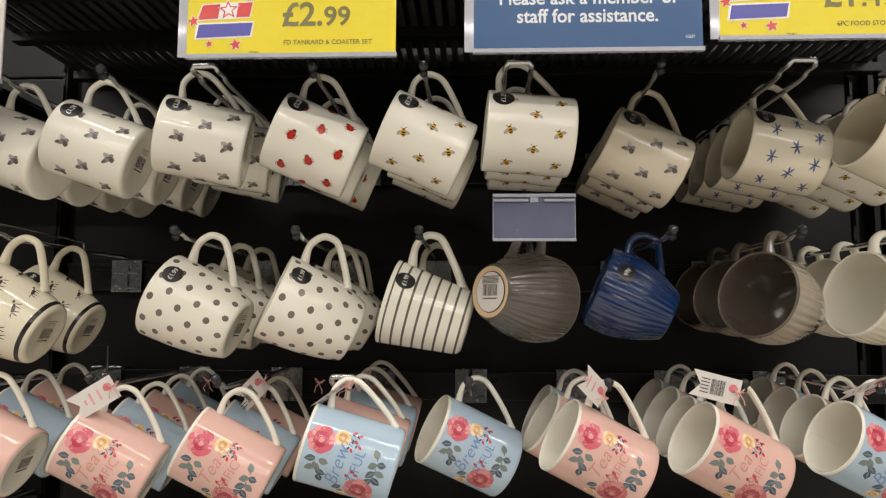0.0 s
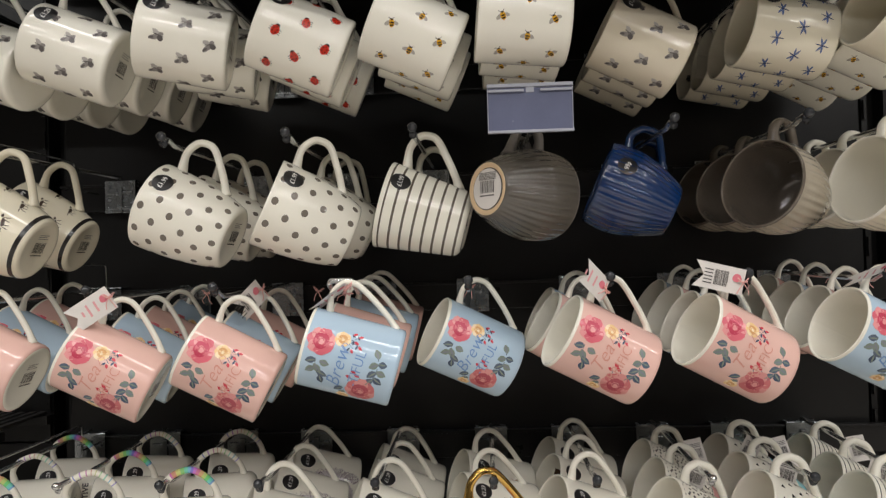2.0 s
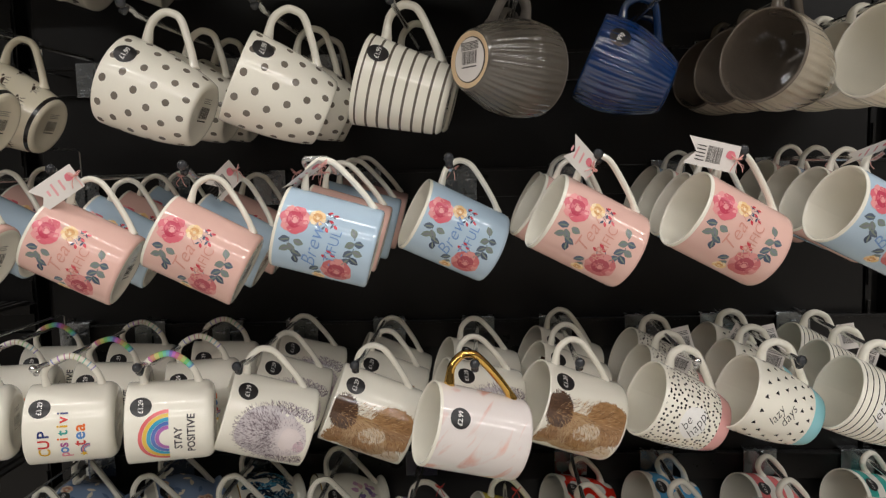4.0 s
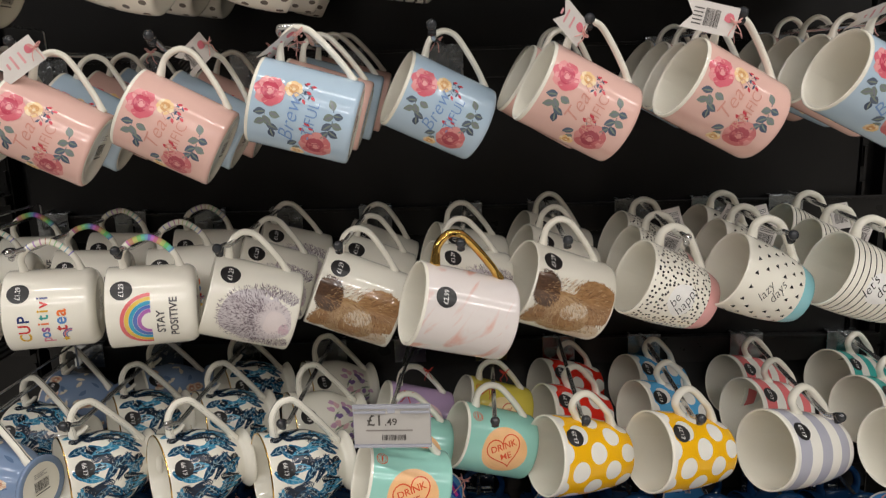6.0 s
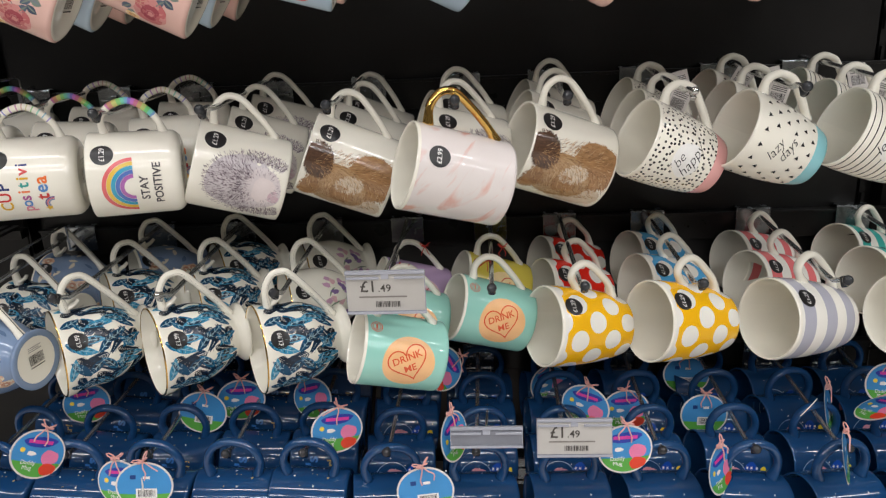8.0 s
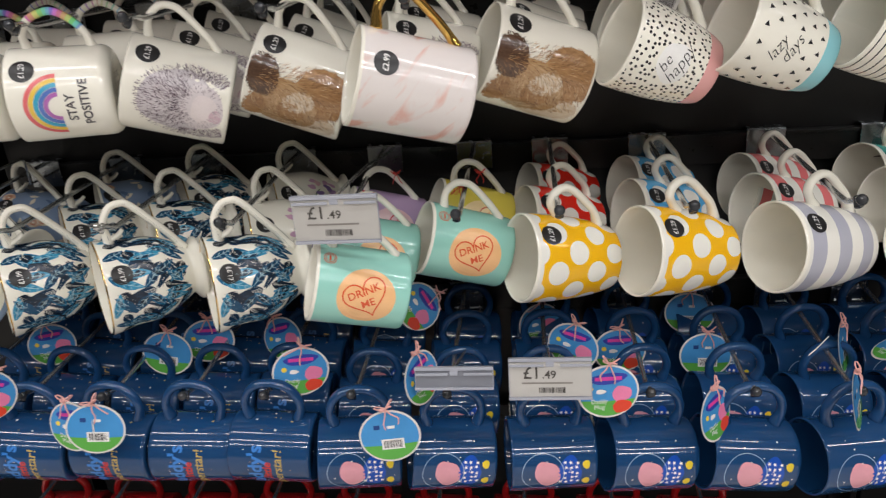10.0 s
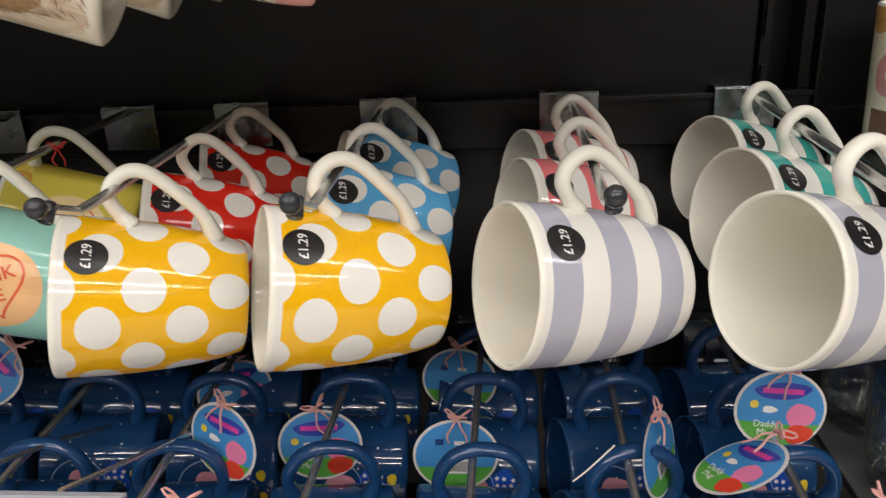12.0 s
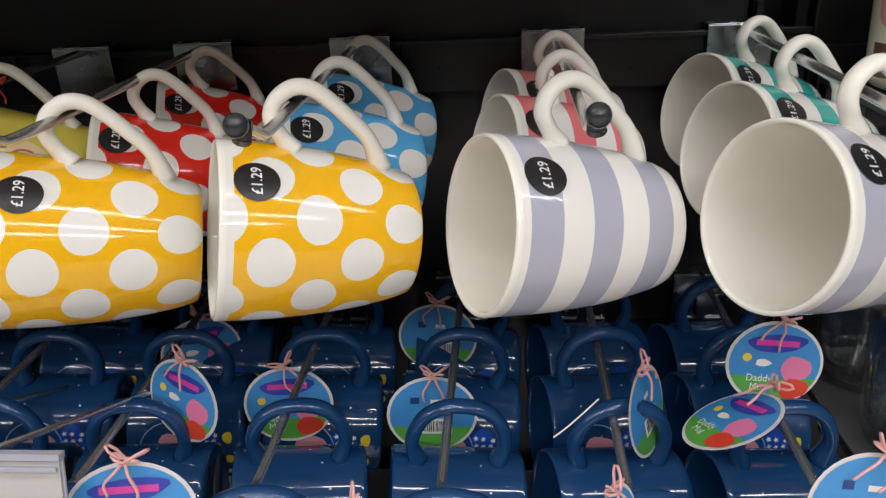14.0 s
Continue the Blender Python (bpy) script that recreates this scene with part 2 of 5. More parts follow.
def lathe(name, profile, seg, mats, flute=None, ref=0.042):
    """profile: (r, z, slot) from the outer base up, over the rim and down inside."""
    verts, faces, slots, uvs = [], [], [], []
    for r, z, slot in profile:
        for j in range(seg + 1):
            a = 2 * math.pi * j / seg - 1.5 * math.pi
            k = flute(a, z) if (flute and slot == 0) else 1.0
            verts.append((r * k * math.cos(a), r * k * math.sin(a), z))
            uvs.append(((a + math.pi / 2) * ref, z))
    w = seg + 1
    for i in range(len(profile) - 1):
        for j in range(seg):
            faces.append((i * w + j, i * w + j + 1, (i + 1) * w + j + 1, (i + 1) * w + j))
            slots.append(profile[i + 1][2])
    return mesh_of(name, verts, faces, mats, slots, uvs)


TEXT = {}


def glyphs(words, shear=0.0, fat=0.0):
    """Triangles of a line of writing, height 1, centred."""
    key = (words, shear, fat)
    if key not in TEXT:
        cu = bpy.data.curves.new("writing", "FONT")
        cu.body, cu.size, cu.shear, cu.offset = words, 1.0, shear, fat
        cu.align_x, cu.align_y, cu.resolution_u, cu.fill_mode = "CENTER", "CENTER", 3, "FRONT"
        ob = new("writing", cu)
        me = bpy.data.meshes.new_from_object(ob)
        TEXT[key] = ([(v.co.x, v.co.y) for v in me.vertices], [tuple(f.vertices) for f in me.polygons])
        bpy.data.objects.remove(ob)
        bpy.data.meshes.remove(me)
        bpy.data.curves.remove(cu)
    return TEXT[key]


class Print:
    """Flat artwork in metres (s across, h up), laid on a surface by a mapping."""

    def __init__(self):
        self.v, self.f, self.slot, self.mats = [], [], [], []

    def ink(self, mat):
        if mat not in self.mats:
            self.mats.append(mat)
        return self.mats.index(mat)

    def put(self, pts, faces, mat, layer):
        n, k = len(self.v), self.ink(mat)
        self.v += [(x, y, layer) for x, y in pts]
        self.f += [tuple(i + n for i in f) for f in faces]
        self.slot += [k] * len(faces)

    def disc(self, x, y, a, b, mat, layer=0, turn=0.0, n=18, wobble=0.0, rings=2):
        c, s = math.cos(radians(turn)), math.sin(radians(turn))
        pts, faces = [(x, y)], []
        for r in range(1, rings + 1):
            for j in range(n):
                t = 2 * math.pi * j / n
                k = r / rings * (1 + (wobble * math.sin(3 * t + x * 900) + wobble * 0.6 * math.sin(5 * t + y * 700) if r == rings else 0))
                px, py = a * k * math.cos(t), b * k * math.sin(t)
                pts.append((x + px * c - py * s, y + px * s + py * c))
        for j in range(n):
            k = (j + 1) % n
            faces.append((0, 1 + j, 1 + k))
            for r in range(rings - 1):
                faces.append((1 + r * n + j, 1 + (r + 1) * n + j, 1 + (r + 1) * n + k, 1 + r * n + k))
        self.put(pts, faces, mat, layer)

    def stroke(self, line, width, mat, layer=0, taper=False):
        pts, faces = [], []
        n = len(line)
        for i, (x, y) in enumerate(line):
            x0, y0 = line[max(i - 1, 0)]
            x1, y1 = line[min(i + 1, n - 1)]
            d = math.hypot(x1 - x0, y1 - y0) or 1
            k = width / 2 * (math.sin(math.pi * (0.08 + 0.9 * i / (n - 1))) if taper else 1)
            pts += [(x - (y1 - y0) / d * k, y + (x1 - x0) / d * k), (x + (y1 - y0) / d * k, y - (x1 - x0) / d * k)]
        for i in range(n - 1):
            faces.append((2 * i + 1, 2 * i + 3, 2 * i + 2, 2 * i))
        self.put(pts, faces, mat, layer)

    def leaf(self, x, y, turn, length, width, mat, layer=0, bend=0.0, n=6):
        line = []
        for i in range(n + 1):
            t = i / n
            a = radians(turn + bend * t)
            line.append((x + length * t * math.cos(a), y + length * t * math.sin(a)))
        self.stroke(line, width, mat, layer, taper=True)

    def arc(self, x, y, r, width, a0, a1, mat, layer=0, n=18):
        self.stroke([(x + r * math.cos(radians(a0 + (a1 - a0) * i / n)), y + r * math.sin(radians(a0 + (a1 - a0) * i / n))) for i in range(n + 1)], width, mat, layer)

    def poly(self, pts, mat, layer=0):
        self.put(pts, [tuple(range(len(pts)))], mat, layer)

    def slab(self, x0, x1, y0, y1, mat, layer=0, n=6):
        pts = [(x0 + (x1 - x0) * i / n, y) for i in range(n + 1) for y in (y0, y1)]
        self.put(pts, [(2 * i, 2 * i + 2, 2 * i + 3, 2 * i + 1) for i in range(n)], mat, layer)

    def letter(self, words, x, y, size, mat, layer=2, turn=0.0, shear=0.0, fat=0.0, squeeze=1.0):
        pts, faces = glyphs(words, shear, fat)
        c, s = math.cos(radians(turn)), math.sin(radians(turn))
        self.put([(x + size * (px * squeeze * c - py * s), y + size * (px * squeeze * s + py * c)) for px, py in pts], faces, mat, layer)

    def barcode(self, x, y, w, h, layer=2, seed=1):
        rnd = random.Random(seed)
        at = -w / 2
        while at < w / 2:
            k = rnd.choice((0.6, 0.9, 1.4)) * w / 34
            self.slab(x + at, x + at + k, y - h / 2, y + h / 2, LABEL_INK, layer, 1)
            at += k + rnd.choice((0.6, 0.9, 1.3)) * w / 34

    def star(self, x, y, r, mat, layer=1, turn=0.0, inner=0.45):
        pts = [(x, y)]
        for i in range(10):
            a = radians(90 + 36 * i + turn)
            k = r if i % 2 == 0 else r * inner
            pts.append((x + k * math.cos(a), y + k * math.sin(a)))
        self.put(pts, [(0, 1 + i, 1 + (i + 1) % 10) for i in range(10)], mat, layer)

    def mesh(self, name, place):
        return mesh_of(name, [place(x, y, 0.00022 + 0.0001 * k) for x, y, k in self.v], self.f, self.mats, self.slot, [(x, y) for x, y, k in self.v], smooth=False)


def flat_place(s, h, off):
    return (s, -off, h)


def base_place(s, h, off):
    return (h, s, 0.0008 - off)


# ---------------------------------------------------------------- mugs
def smooth_step(t):
    t = max(0.0, min(1.0, t))
    return t * t * (3 - 2 * t)


def r_straight(h, R, H):
    return R - 0.0014 * (1 - smooth_step(h / 0.0026)) - 0.0008 * (1 - h / H)


def r_low(h, R, H):
    return R * (0.975 + 0.025 * h / H) - 0.0075 * max(0.0, 1 - h / 0.011) ** 2.2


def r_round(h, R, H):
    t = h / H
    return R * (0.66 + 0.34 * math.sin(math.pi / 2 * min(1, (t * 0.97 + 0.03) ** 0.70)))


def r_bowl(h, R, H):
    t = h / H
    return R * (0.58 + 0.42 * math.sin(math.pi / 2 * min(1.0, t * 1.35)) - 0.03 * max(0, t - 0.74) / 0.26)


def r_cone(h, R, H):
    return R * (0.74 + 0.26 * h / H) - 0.004 * (1 - smooth_step(h / 0.006))


def r_foot(h, R, H):
    t = h / H
    foot = 0.70 * R * (1 - smooth_step((t - 0.03) / 0.10)) + 0.50 * R * smooth_step((t - 0.03) / 0.10)
    body = R * (0.50 + 0.42 * math.sin(math.pi / 2 * min(1, max(0, (t - 0.10) / 0.50)) ** 1.0))
    return max(foot if t < 0.16 else 0, body if t > 0.1 else 0) + R * 0.09 * smooth_step((t - 0.72) / 0.28)


def r_tall(h, R, H):
    return R * (0.93 + 0.07 * h / H) - 0.004 * (1 - smooth_step(h / 0.008))


SHAPES = {  # profile, radius, height, handle: top share, bottom share, reach, half width, half thickness
    "straight": (r_straight, 0.0425, 0.092, 0.86, 0.20, 0.032, 0.0042, 0.0034),
    "photo": (r_straight, 0.0470, 0.102, 0.86, 0.20, 0.033, 0.0046, 0.0038),
    "can": (r_straight, 0.0415, 0.100, 0.84, 0.12, 0.034, 0.0042, 0.0033),
    "gilt": (r_straight, 0.0460, 0.108, 0.86, 0.17, 0.037, 0.0056, 0.0044),
    "mint": (r_straight, 0.0410, 0.097, 0.84, 0.17, 0.029, 0.0050, 0.0040),
    "low": (r_low, 0.0452, 0.093, 0.84, 0.22, 0.032, 0.0044, 0.0038),
    "round": (r_round, 0.0495, 0.099, 0.84, 0.27, 0.037, 0.0056, 0.0042),
    "barrel": (r_round, 0.0480, 0.106, 0.85, 0.24, 0.031, 0.0054, 0.0044),
    "specked": (r_round, 0.0435, 0.094, 0.85, 0.24, 0.025, 0.0055, 0.0044),
    "bowl": (r_bowl, 0.0500, 0.092, 0.80, 0.32, 0.027, 0.0065, 0.0045),
    "cone": (r_cone, 0.0495, 0.097, 0.84, 0.20, 0.038, 0.0060, 0.0045),
    "foot": (r_foot, 0.0520, 0.108, 0.84, 0.14, 0.039, 0.0050, 0.0042),
    "navy": (r_straight, 0.0405, 0.093, 0.84, 0.17, 0.043, 0.0062, 0.0050),
    "tall": (r_tall, 0.0400, 0.101, 0.80, 0.20, 0.030, 0.0055, 0.0045),
}


def body_mesh(name, shape, outer, inner, rim=None, ribs=0):
    rf, R, H = SHAPES[shape][:3]
    wall, prof = 0.0027, []
    foot = rf(0.0, R, H)
    prof += [(0.0, 0.0012, 2), (foot * 0.78, 0.0012, 2), (foot * 0.84, 0.0, 4), (foot * 0.96, 0.0002, 4)]
    steps = 26 if shape == "foot" else 16
    for i in range(1, steps + 1):
        h = (H - 0.0034) * (i / steps) ** 1.5
        prof.append((rf(h, R, H), h, 0))
    prof.append((rf(H - 0.0016, R, H), H - 0.0016, 1))
    Rt = rf(H, R, H)
    prof += [(Rt - 0.0003, H - 0.0006, 3), (Rt - 0.0012, H, 3), (Rt - 0.0021, H - 0.0005, 3)]
    for i in range(10):
        h = (H - 0.003) - (H - 0.003 - 0.007) * (i / 9) ** 0.9
        prof.append((max(rf(h, R, H) - wall - (0.006 if shape == "foot" and h < 0.02 else 0), 0.012), h, 1))
    prof += [(0.0135, 0.0052, 1), (0.0, 0.005, 1)]
    flute = (lambda a, z: 1 + 0.040 * (abs(math.cos(a * ribs / 2)) ** 0.4 - 0.75) * smooth_step((0.93 * H - z) / 0.004) * smooth_step(z / 0.01)) if ribs else None
    return lathe(name, prof, 144 if ribs else 56, [outer, inner, inner, rim or inner, BISQUE if ribs else inner if shape == "can" else outer], flute)


def handle_line(shape):
    rf, R, H, top, bot, reach, w, t = SHAPES[shape]
    ht, hb = H * top, H * bot
    if shape == "navy":
        pts = [(rf(ht, R, H) - 0.002, ht - 0.003), (R + reach * 0.34, ht + 0.002), (R + reach * 0.74, ht - 0.004), (R + reach * 0.95, ht - 0.016), (R + reach, (ht + hb) / 2), (R + reach * 0.92, hb + 0.016), (R + reach * 0.68, hb + 0.005), (R + reach * 0.32, hb), (rf(hb, R, H) - 0.002, hb + 0.004)]
    elif shape == "barrel":
        pts = [(rf(0.0670, R, H) - 0.002, 0.0670), (R + 0.0045, 0.0740), (R + 0.0130, 0.0792), (R + 0.0222, 0.0775), (R + 0.0290, 0.0705), (R + 0.0302, 0.0618), (R + 0.0262, 0.0525), (R + 0.0165, 0.0395), (R + 0.0055, 0.0272), (rf(0.0190, R, H) - 0.002, 0.0190)]
    elif shape == "low":
        pts = [(rf(ht, R, H) - 0.002, ht - 0.002), (R + reach * 0.42, ht), (R + reach * 0.80, ht - 0.008), (R + reach, ht - 0.0235), (R + reach * 0.95, ht - 0.035), (R + reach * 0.68, hb + 0.010), (R + reach * 0.32, hb + 0.001), (rf(hb, R, H) - 0.002, hb - 0.003)]
    else:
        pts = [(rf(ht, R, H) - 0.002, ht), (R + reach * 0.50, ht + 0.0025), (R + reach * 0.90, ht - 0.005), (R + reach, ht - 0.0155), (R + reach * 0.92, ht - 0.026)]
        end = (rf(hb, R, H) - 0.002, hb - 0.001)
        bx, bz = pts[-1]
        pts += [(bx + (end[0] - bx) * k + reach * 0.07, bz + (end[1] - bz) * k) for k in (0.42, 0.78)] + [end]
    return catmull([(x, 0, z) for x, z in pts], 6)


def handle_mesh(shape, mat):
    w, t = SHAPES[shape][6:8]
    return tube("handle", handle_line(shape), w, t, mat, side=(0, 1, 0), ring=12, swell=lambda k: 1 + 0.4 * max(0, 1 - min(k, 1 - k) / 0.10))


def on_mug(shape, phi=-90.0):
    rf, R, H = SHAPES[shape][:3]

    def place(s, h, off):
        a = radians(phi) + s / R
        hh = max(0.004, min(H - 0.002, h))
        slope = (rf(min(H, hh + 0.002), R, H) - rf(hh - 0.002, R, H)) / 0.004
        r = rf(hh, R, H) + off * math.hypot(1, slope)
        return (r * math.cos(a), r * math.sin(a), hh)
    return place


def sticker_meshes(shape, price, phi, h, turn=0.0, size=0.0112):
    p, q = Print(), Print()
    p.disc(0, h, size, size, STICKER, 2, n=28, rings=3)
    q.letter(price, 0, h, 0.0074, WHITE_INK, 5, turn, squeeze=0.95, fat=0.01)
    place = on_mug(shape, phi)
    return p.mesh("price_sticker", place), q.mesh("price_text", place)


def base_label_mesh(seed, card):
    p = Print()
    if card:
        p.disc(0, 0, 0.0215, 0.0215, PAPER, 1, n=32, rings=2)
        for i in range(6):
            p.slab(-0.013, 0.013, 0.0095 + 0.0014 * i, 0.0102 + 0.0014 * i, LABEL_INK, 3)
    else:
        for i in range(3):
            p.slab(-0.010, 0.010 - 0.004 * (i % 2), 0.0125 + 0.0022 * i, 0.0133 + 0.0022 * i, ink(150, 146, 140), 3)
    p.barcode(0, 0.002, 0.022, 0.0125, 3, seed)
    p.slab(-0.011, 0.011, -0.0078, -0.0066, LABEL_INK, 3)
    return p.mesh("base_label", base_place)


MUGS = {}


def make_mug(kind, m):
    """Hangs one mug of a kind: the first is built, the others are copies."""
    k = KINDS[kind]
    if kind in MUGS:
        again = copy_thing(MUGS[kind], m)
        again.matrix_basis = m
        return again
    shape = k["shape"]
    ob = thing("mug", k["label"], "mug", k.get("group", "mugs on hooks"), at=m)
    part("body", body_mesh("body", shape, k["outer"], k.get("inner", WHITE_GLAZE), k.get("rim"), k.get("ribs", 0)), ob)
    part("handle", handle_mesh(shape, k.get("grip", k.get("inner", WHITE_GLAZE))), ob)
    if "thumb" in k:
        part("thumb_rest", thumb_mesh(shape, k["thumb"]), ob)
    if "art" in k:
        p = Print()
        k["art"](p, SHAPES[shape][1], SHAPES[shape][2])
        tagged(part("print", p.mesh("print", on_mug(shape)), ob), kind="stuff")
    if k.get("price"):
        a, b = sticker_meshes(shape, k["price"], k.get("at", (-48, 0))[0], SHAPES[shape][2] - 0.017 - k.get("at", (0, 0))[1], k.get("turn", 0.0))
        st = part("price_sticker", a, ob, "round black price sticker")
        part("price_text", b, st)
    if k.get("base", True):
        tagged(part("base_label", base_label_mesh(len(MUGS), k.get("card", False)), ob), kind="stuff")
    MUGS[kind] = ob
    return ob


def thumb_mesh(shape, mat):
    line = handle_line(shape)
    a, b = line[2], line[4]
    return tube("thumb_rest", catmull([a + Vector((-0.003, 0, -0.004)), a + Vector((0.001, 0, -0.012)), a + Vector((0.006, 0, -0.017))], 4), 0.0046, 0.0028, mat, side=(0, 1, 0), ring=10, swell=lambda k: 1.1 - 0.35 * k)


def hang_pose(kind, point, tilt, yaw, lean=0.0):
    """The pose of a mug whose handle rests on the hook at a point. tilt: its rim rises; yaw: its rim turns to the aisle."""
    shape = KINDS[kind]["shape"]
    a = radians(tilt)
    turn = Matrix(((math.sin(a), 0, -math.cos(a)), (0, 1, 0), (math.cos(a), 0, math.sin(a)))).to_4x4()
    up = Vector((math.cos(a), 0, math.sin(a)))
    line = handle_line(shape)
    best = max(line, key=lambda p: p.dot(up))
    contact = best - up * (SHAPES[shape][7] * 1.0)
    spin = Matrix.Rotation(radians(yaw), 4, "Z") @ Matrix.Rotation(radians(lean), 4, "X") @ turn
    return Matrix.Translation(Vector(point) - (spin @ contact)) @ spin
# ---------------------------------------------------------------- artwork on the mugs
def lattice(R, H, du, dv, low, high, around=0.080):
    i, h = 0, low
    while h < high:
        s = -around + (du / 2 if i % 2 else 0)
        while s < around:
            yield s, h
            s += du
        h += dv
        i += 1


def art_flutter(p, R, H):
    dark, mid, pale = ink(98, 93, 90), ink(140, 134, 129), ink(178, 172, 165)
    for n, (s, h) in enumerate(lattice(R, H, 0.036, 0.0250, 0.016, H - 0.012)):
        t = (n * 47) % 50 - 25
        c, q = math.cos(radians(t)), math.sin(radians(t))
        for dx, dy, a, b, m, w, k in ((-0.0020, 0.0032, 0.0021, 0.0046, mid, 24, 0), (0.0022, 0.0024, 0.0019, 0.0038, pale, -34, 0), (-0.0018, -0.0016, 0.0022, 0.0026, dark, -20, 1), (-0.0028, 0.0052, 0.0010, 0.0022, dark, 28, 1), (0.0016, -0.0014, 0.0018, 0.0022, mid, 30, 1)):
            p.disc(s + 1.25 * (dx * c - dy * q), h + 1.25 * (dx * q + dy * c), 1.2 * a, 1.2 * b, m, k, t + w, 10, 0.08, 1)
        p.leaf(s + 0.0050 * q, h - 0.0050 * c, t + 84, 0.0120, 0.0014, dark, 2, 0, 4)


def art_ladybird(p, R, H):
    red, black = ink(206, 52, 34), ink(38, 32, 30)
    for n, (s, h) in enumerate(lattice(R, H, 0.036, 0.0255, 0.018, H - 0.012)):
        t, z = (n * 53) % 80 - 40, 1.12
        p.disc(s, h, 0.0046 * z, 0.0038 * z, red, 1, t, 16, 0.02, 1)
        c, q = z * math.cos(radians(t)), z * math.sin(radians(t))
        p.disc(s + 0.0045 * c, h + 0.0045 * q, 0.0017 * z, 0.0022 * z, black, 0, t, 8, 0, 1)
        p.stroke([(s - 0.0044 * c, h - 0.0044 * q), (s + 0.0040 * c, h + 0.0040 * q)], 0.0006, black, 2)
        for dx, dy in ((0.0012, 0.0018), (-0.0016, 0.0018), (0.0010, -0.0018), (-0.0018, -0.0016)):
            p.disc(s + dx * c - dy * q, h + dx * q + dy * c, 0.0009, 0.0009, black, 2, 0, 8, 0, 1)
        for k in (-1, 0, 1):
            p.stroke([(s + k * 0.002 * c - 0.0054 * q, h + k * 0.002 * q + 0.0054 * c), (s + k * 0.002 * c + 0.0054 * q, h + k * 0.002 * q - 0.0054 * c)], 0.0006, black, 0)


def art_bee(p, R, H):
    yellow, black, wing = ink(222, 168, 40), ink(46, 38, 32), ink(176, 170, 160)
    for n, (s, h) in enumerate(lattice(R, H, 0.036, 0.0250, 0.018, H - 0.012)):
        t, z = (n * 61) % 70 - 20, 1.0
        c, q = z * math.cos(radians(t)), z * math.sin(radians(t))
        p.disc(s - 0.0035 * q, h + 0.0035 * c, 0.0021 * z, 0.0040 * z, wing, 0, t + 25, 9, 0, 1)
        p.disc(s + 0.0035 * q, h - 0.0035 * c, 0.0019 * z, 0.0034 * z, wing, 0, t - 25, 9, 0, 1)
        p.disc(s, h, 0.0044 * z, 0.0026 * z, yellow, 1, t, 12, 0, 1)
        for k in (-0.0022, 0.0002, 0.0034):
            p.disc(s + k * c, h + k * q, 0.0009 * z, (0.0024 if k < 0.003 else 0.0016) * z, black, 2, t, 8, 0, 1)
        for k in (-1, 1):
            p.stroke([(s + 0.003 * c, h + 0.003 * q), (s + 0.0055 * c - k * 0.003 * q, h + 0.0055 * q + k * 0.003 * c)], 0.0005, black, 0)


def art_dragonfly(p, R, H):
    blue, dark = ink(96, 112, 152), ink(60, 70, 104)
    for n, (s, h) in enumerate(lattice(R, H, 0.031, 0.0240, 0.016, H - 0.012)):
        t = (n * 37) % 50 + 60
        p.leaf(s - 0.006 * math.cos(radians(t)), h - 0.006 * math.sin(radians(t)), t, 0.0150, 0.0016, dark, 1, 0, 4)
        for w in (62, 104, -62, -104):
            p.leaf(s + 0.001 * math.cos(radians(t)), h + 0.001 * math.sin(radians(t)), t + w, 0.0084, 0.0023, blue, 0, 0, 4)


def art_hound(p, R, H):
    brown = ink(74, 62, 54)
    for s, h in lattice(R, H, 0.034, 0.030, 0.028, H - 0.012):
        p.disc(s, h, 0.0060, 0.0020, brown, 0, 20, 10, 0.12, 1)
        for dx, t in ((-0.005, 250), (-0.003, 280), (0.004, 255), (0.006, 290)):
            p.leaf(s + dx, h + dx * 0.3, t, 0.0075, 0.0013, brown, 0, 15, 3)
        p.leaf(s - 0.006, h - 0.002, 160, 0.006, 0.0012, brown, 0, 40, 3)
        p.disc(s + 0.0075, h + 0.0045, 0.0024, 0.0014, brown, 0, 10, 8, 0.1, 1)
    p.slab(-0.13, 0.13, 0.004, 0.0085, ink(36, 33, 32), 1, 60)


def rose(p, x, y, r, layer, deep, mid, pale):
    for i in range(7):
        a = 2 * math.pi * i / 7 + x * 300
        p.disc(x + 0.62 * r * math.cos(a), y + 0.62 * r * math.sin(a), 0.46 * r, 0.38 * r, (mid, pale)[i % 2], layer, math.degrees(a) + 90, 10, 0.08, 1)
    for i in range(5):
        a = 2 * math.pi * i / 5 + 0.5
        p.disc(x + 0.33 * r * math.cos(a), y + 0.33 * r * math.sin(a), 0.34 * r, 0.26 * r, (deep, mid)[i % 2], layer + 1, math.degrees(a) + 80, 10, 0.06, 1)
    p.disc(x, y, 0.26 * r, 0.22 * r, pale, layer + 2, 20, 10, 0.05, 1)
    for k, t in ((0.50, 20), (0.34, 150), (0.17, 280)):
        p.arc(x, y, k * r, 0.07 * r, t, t + 210, deep, layer + 3, 9)


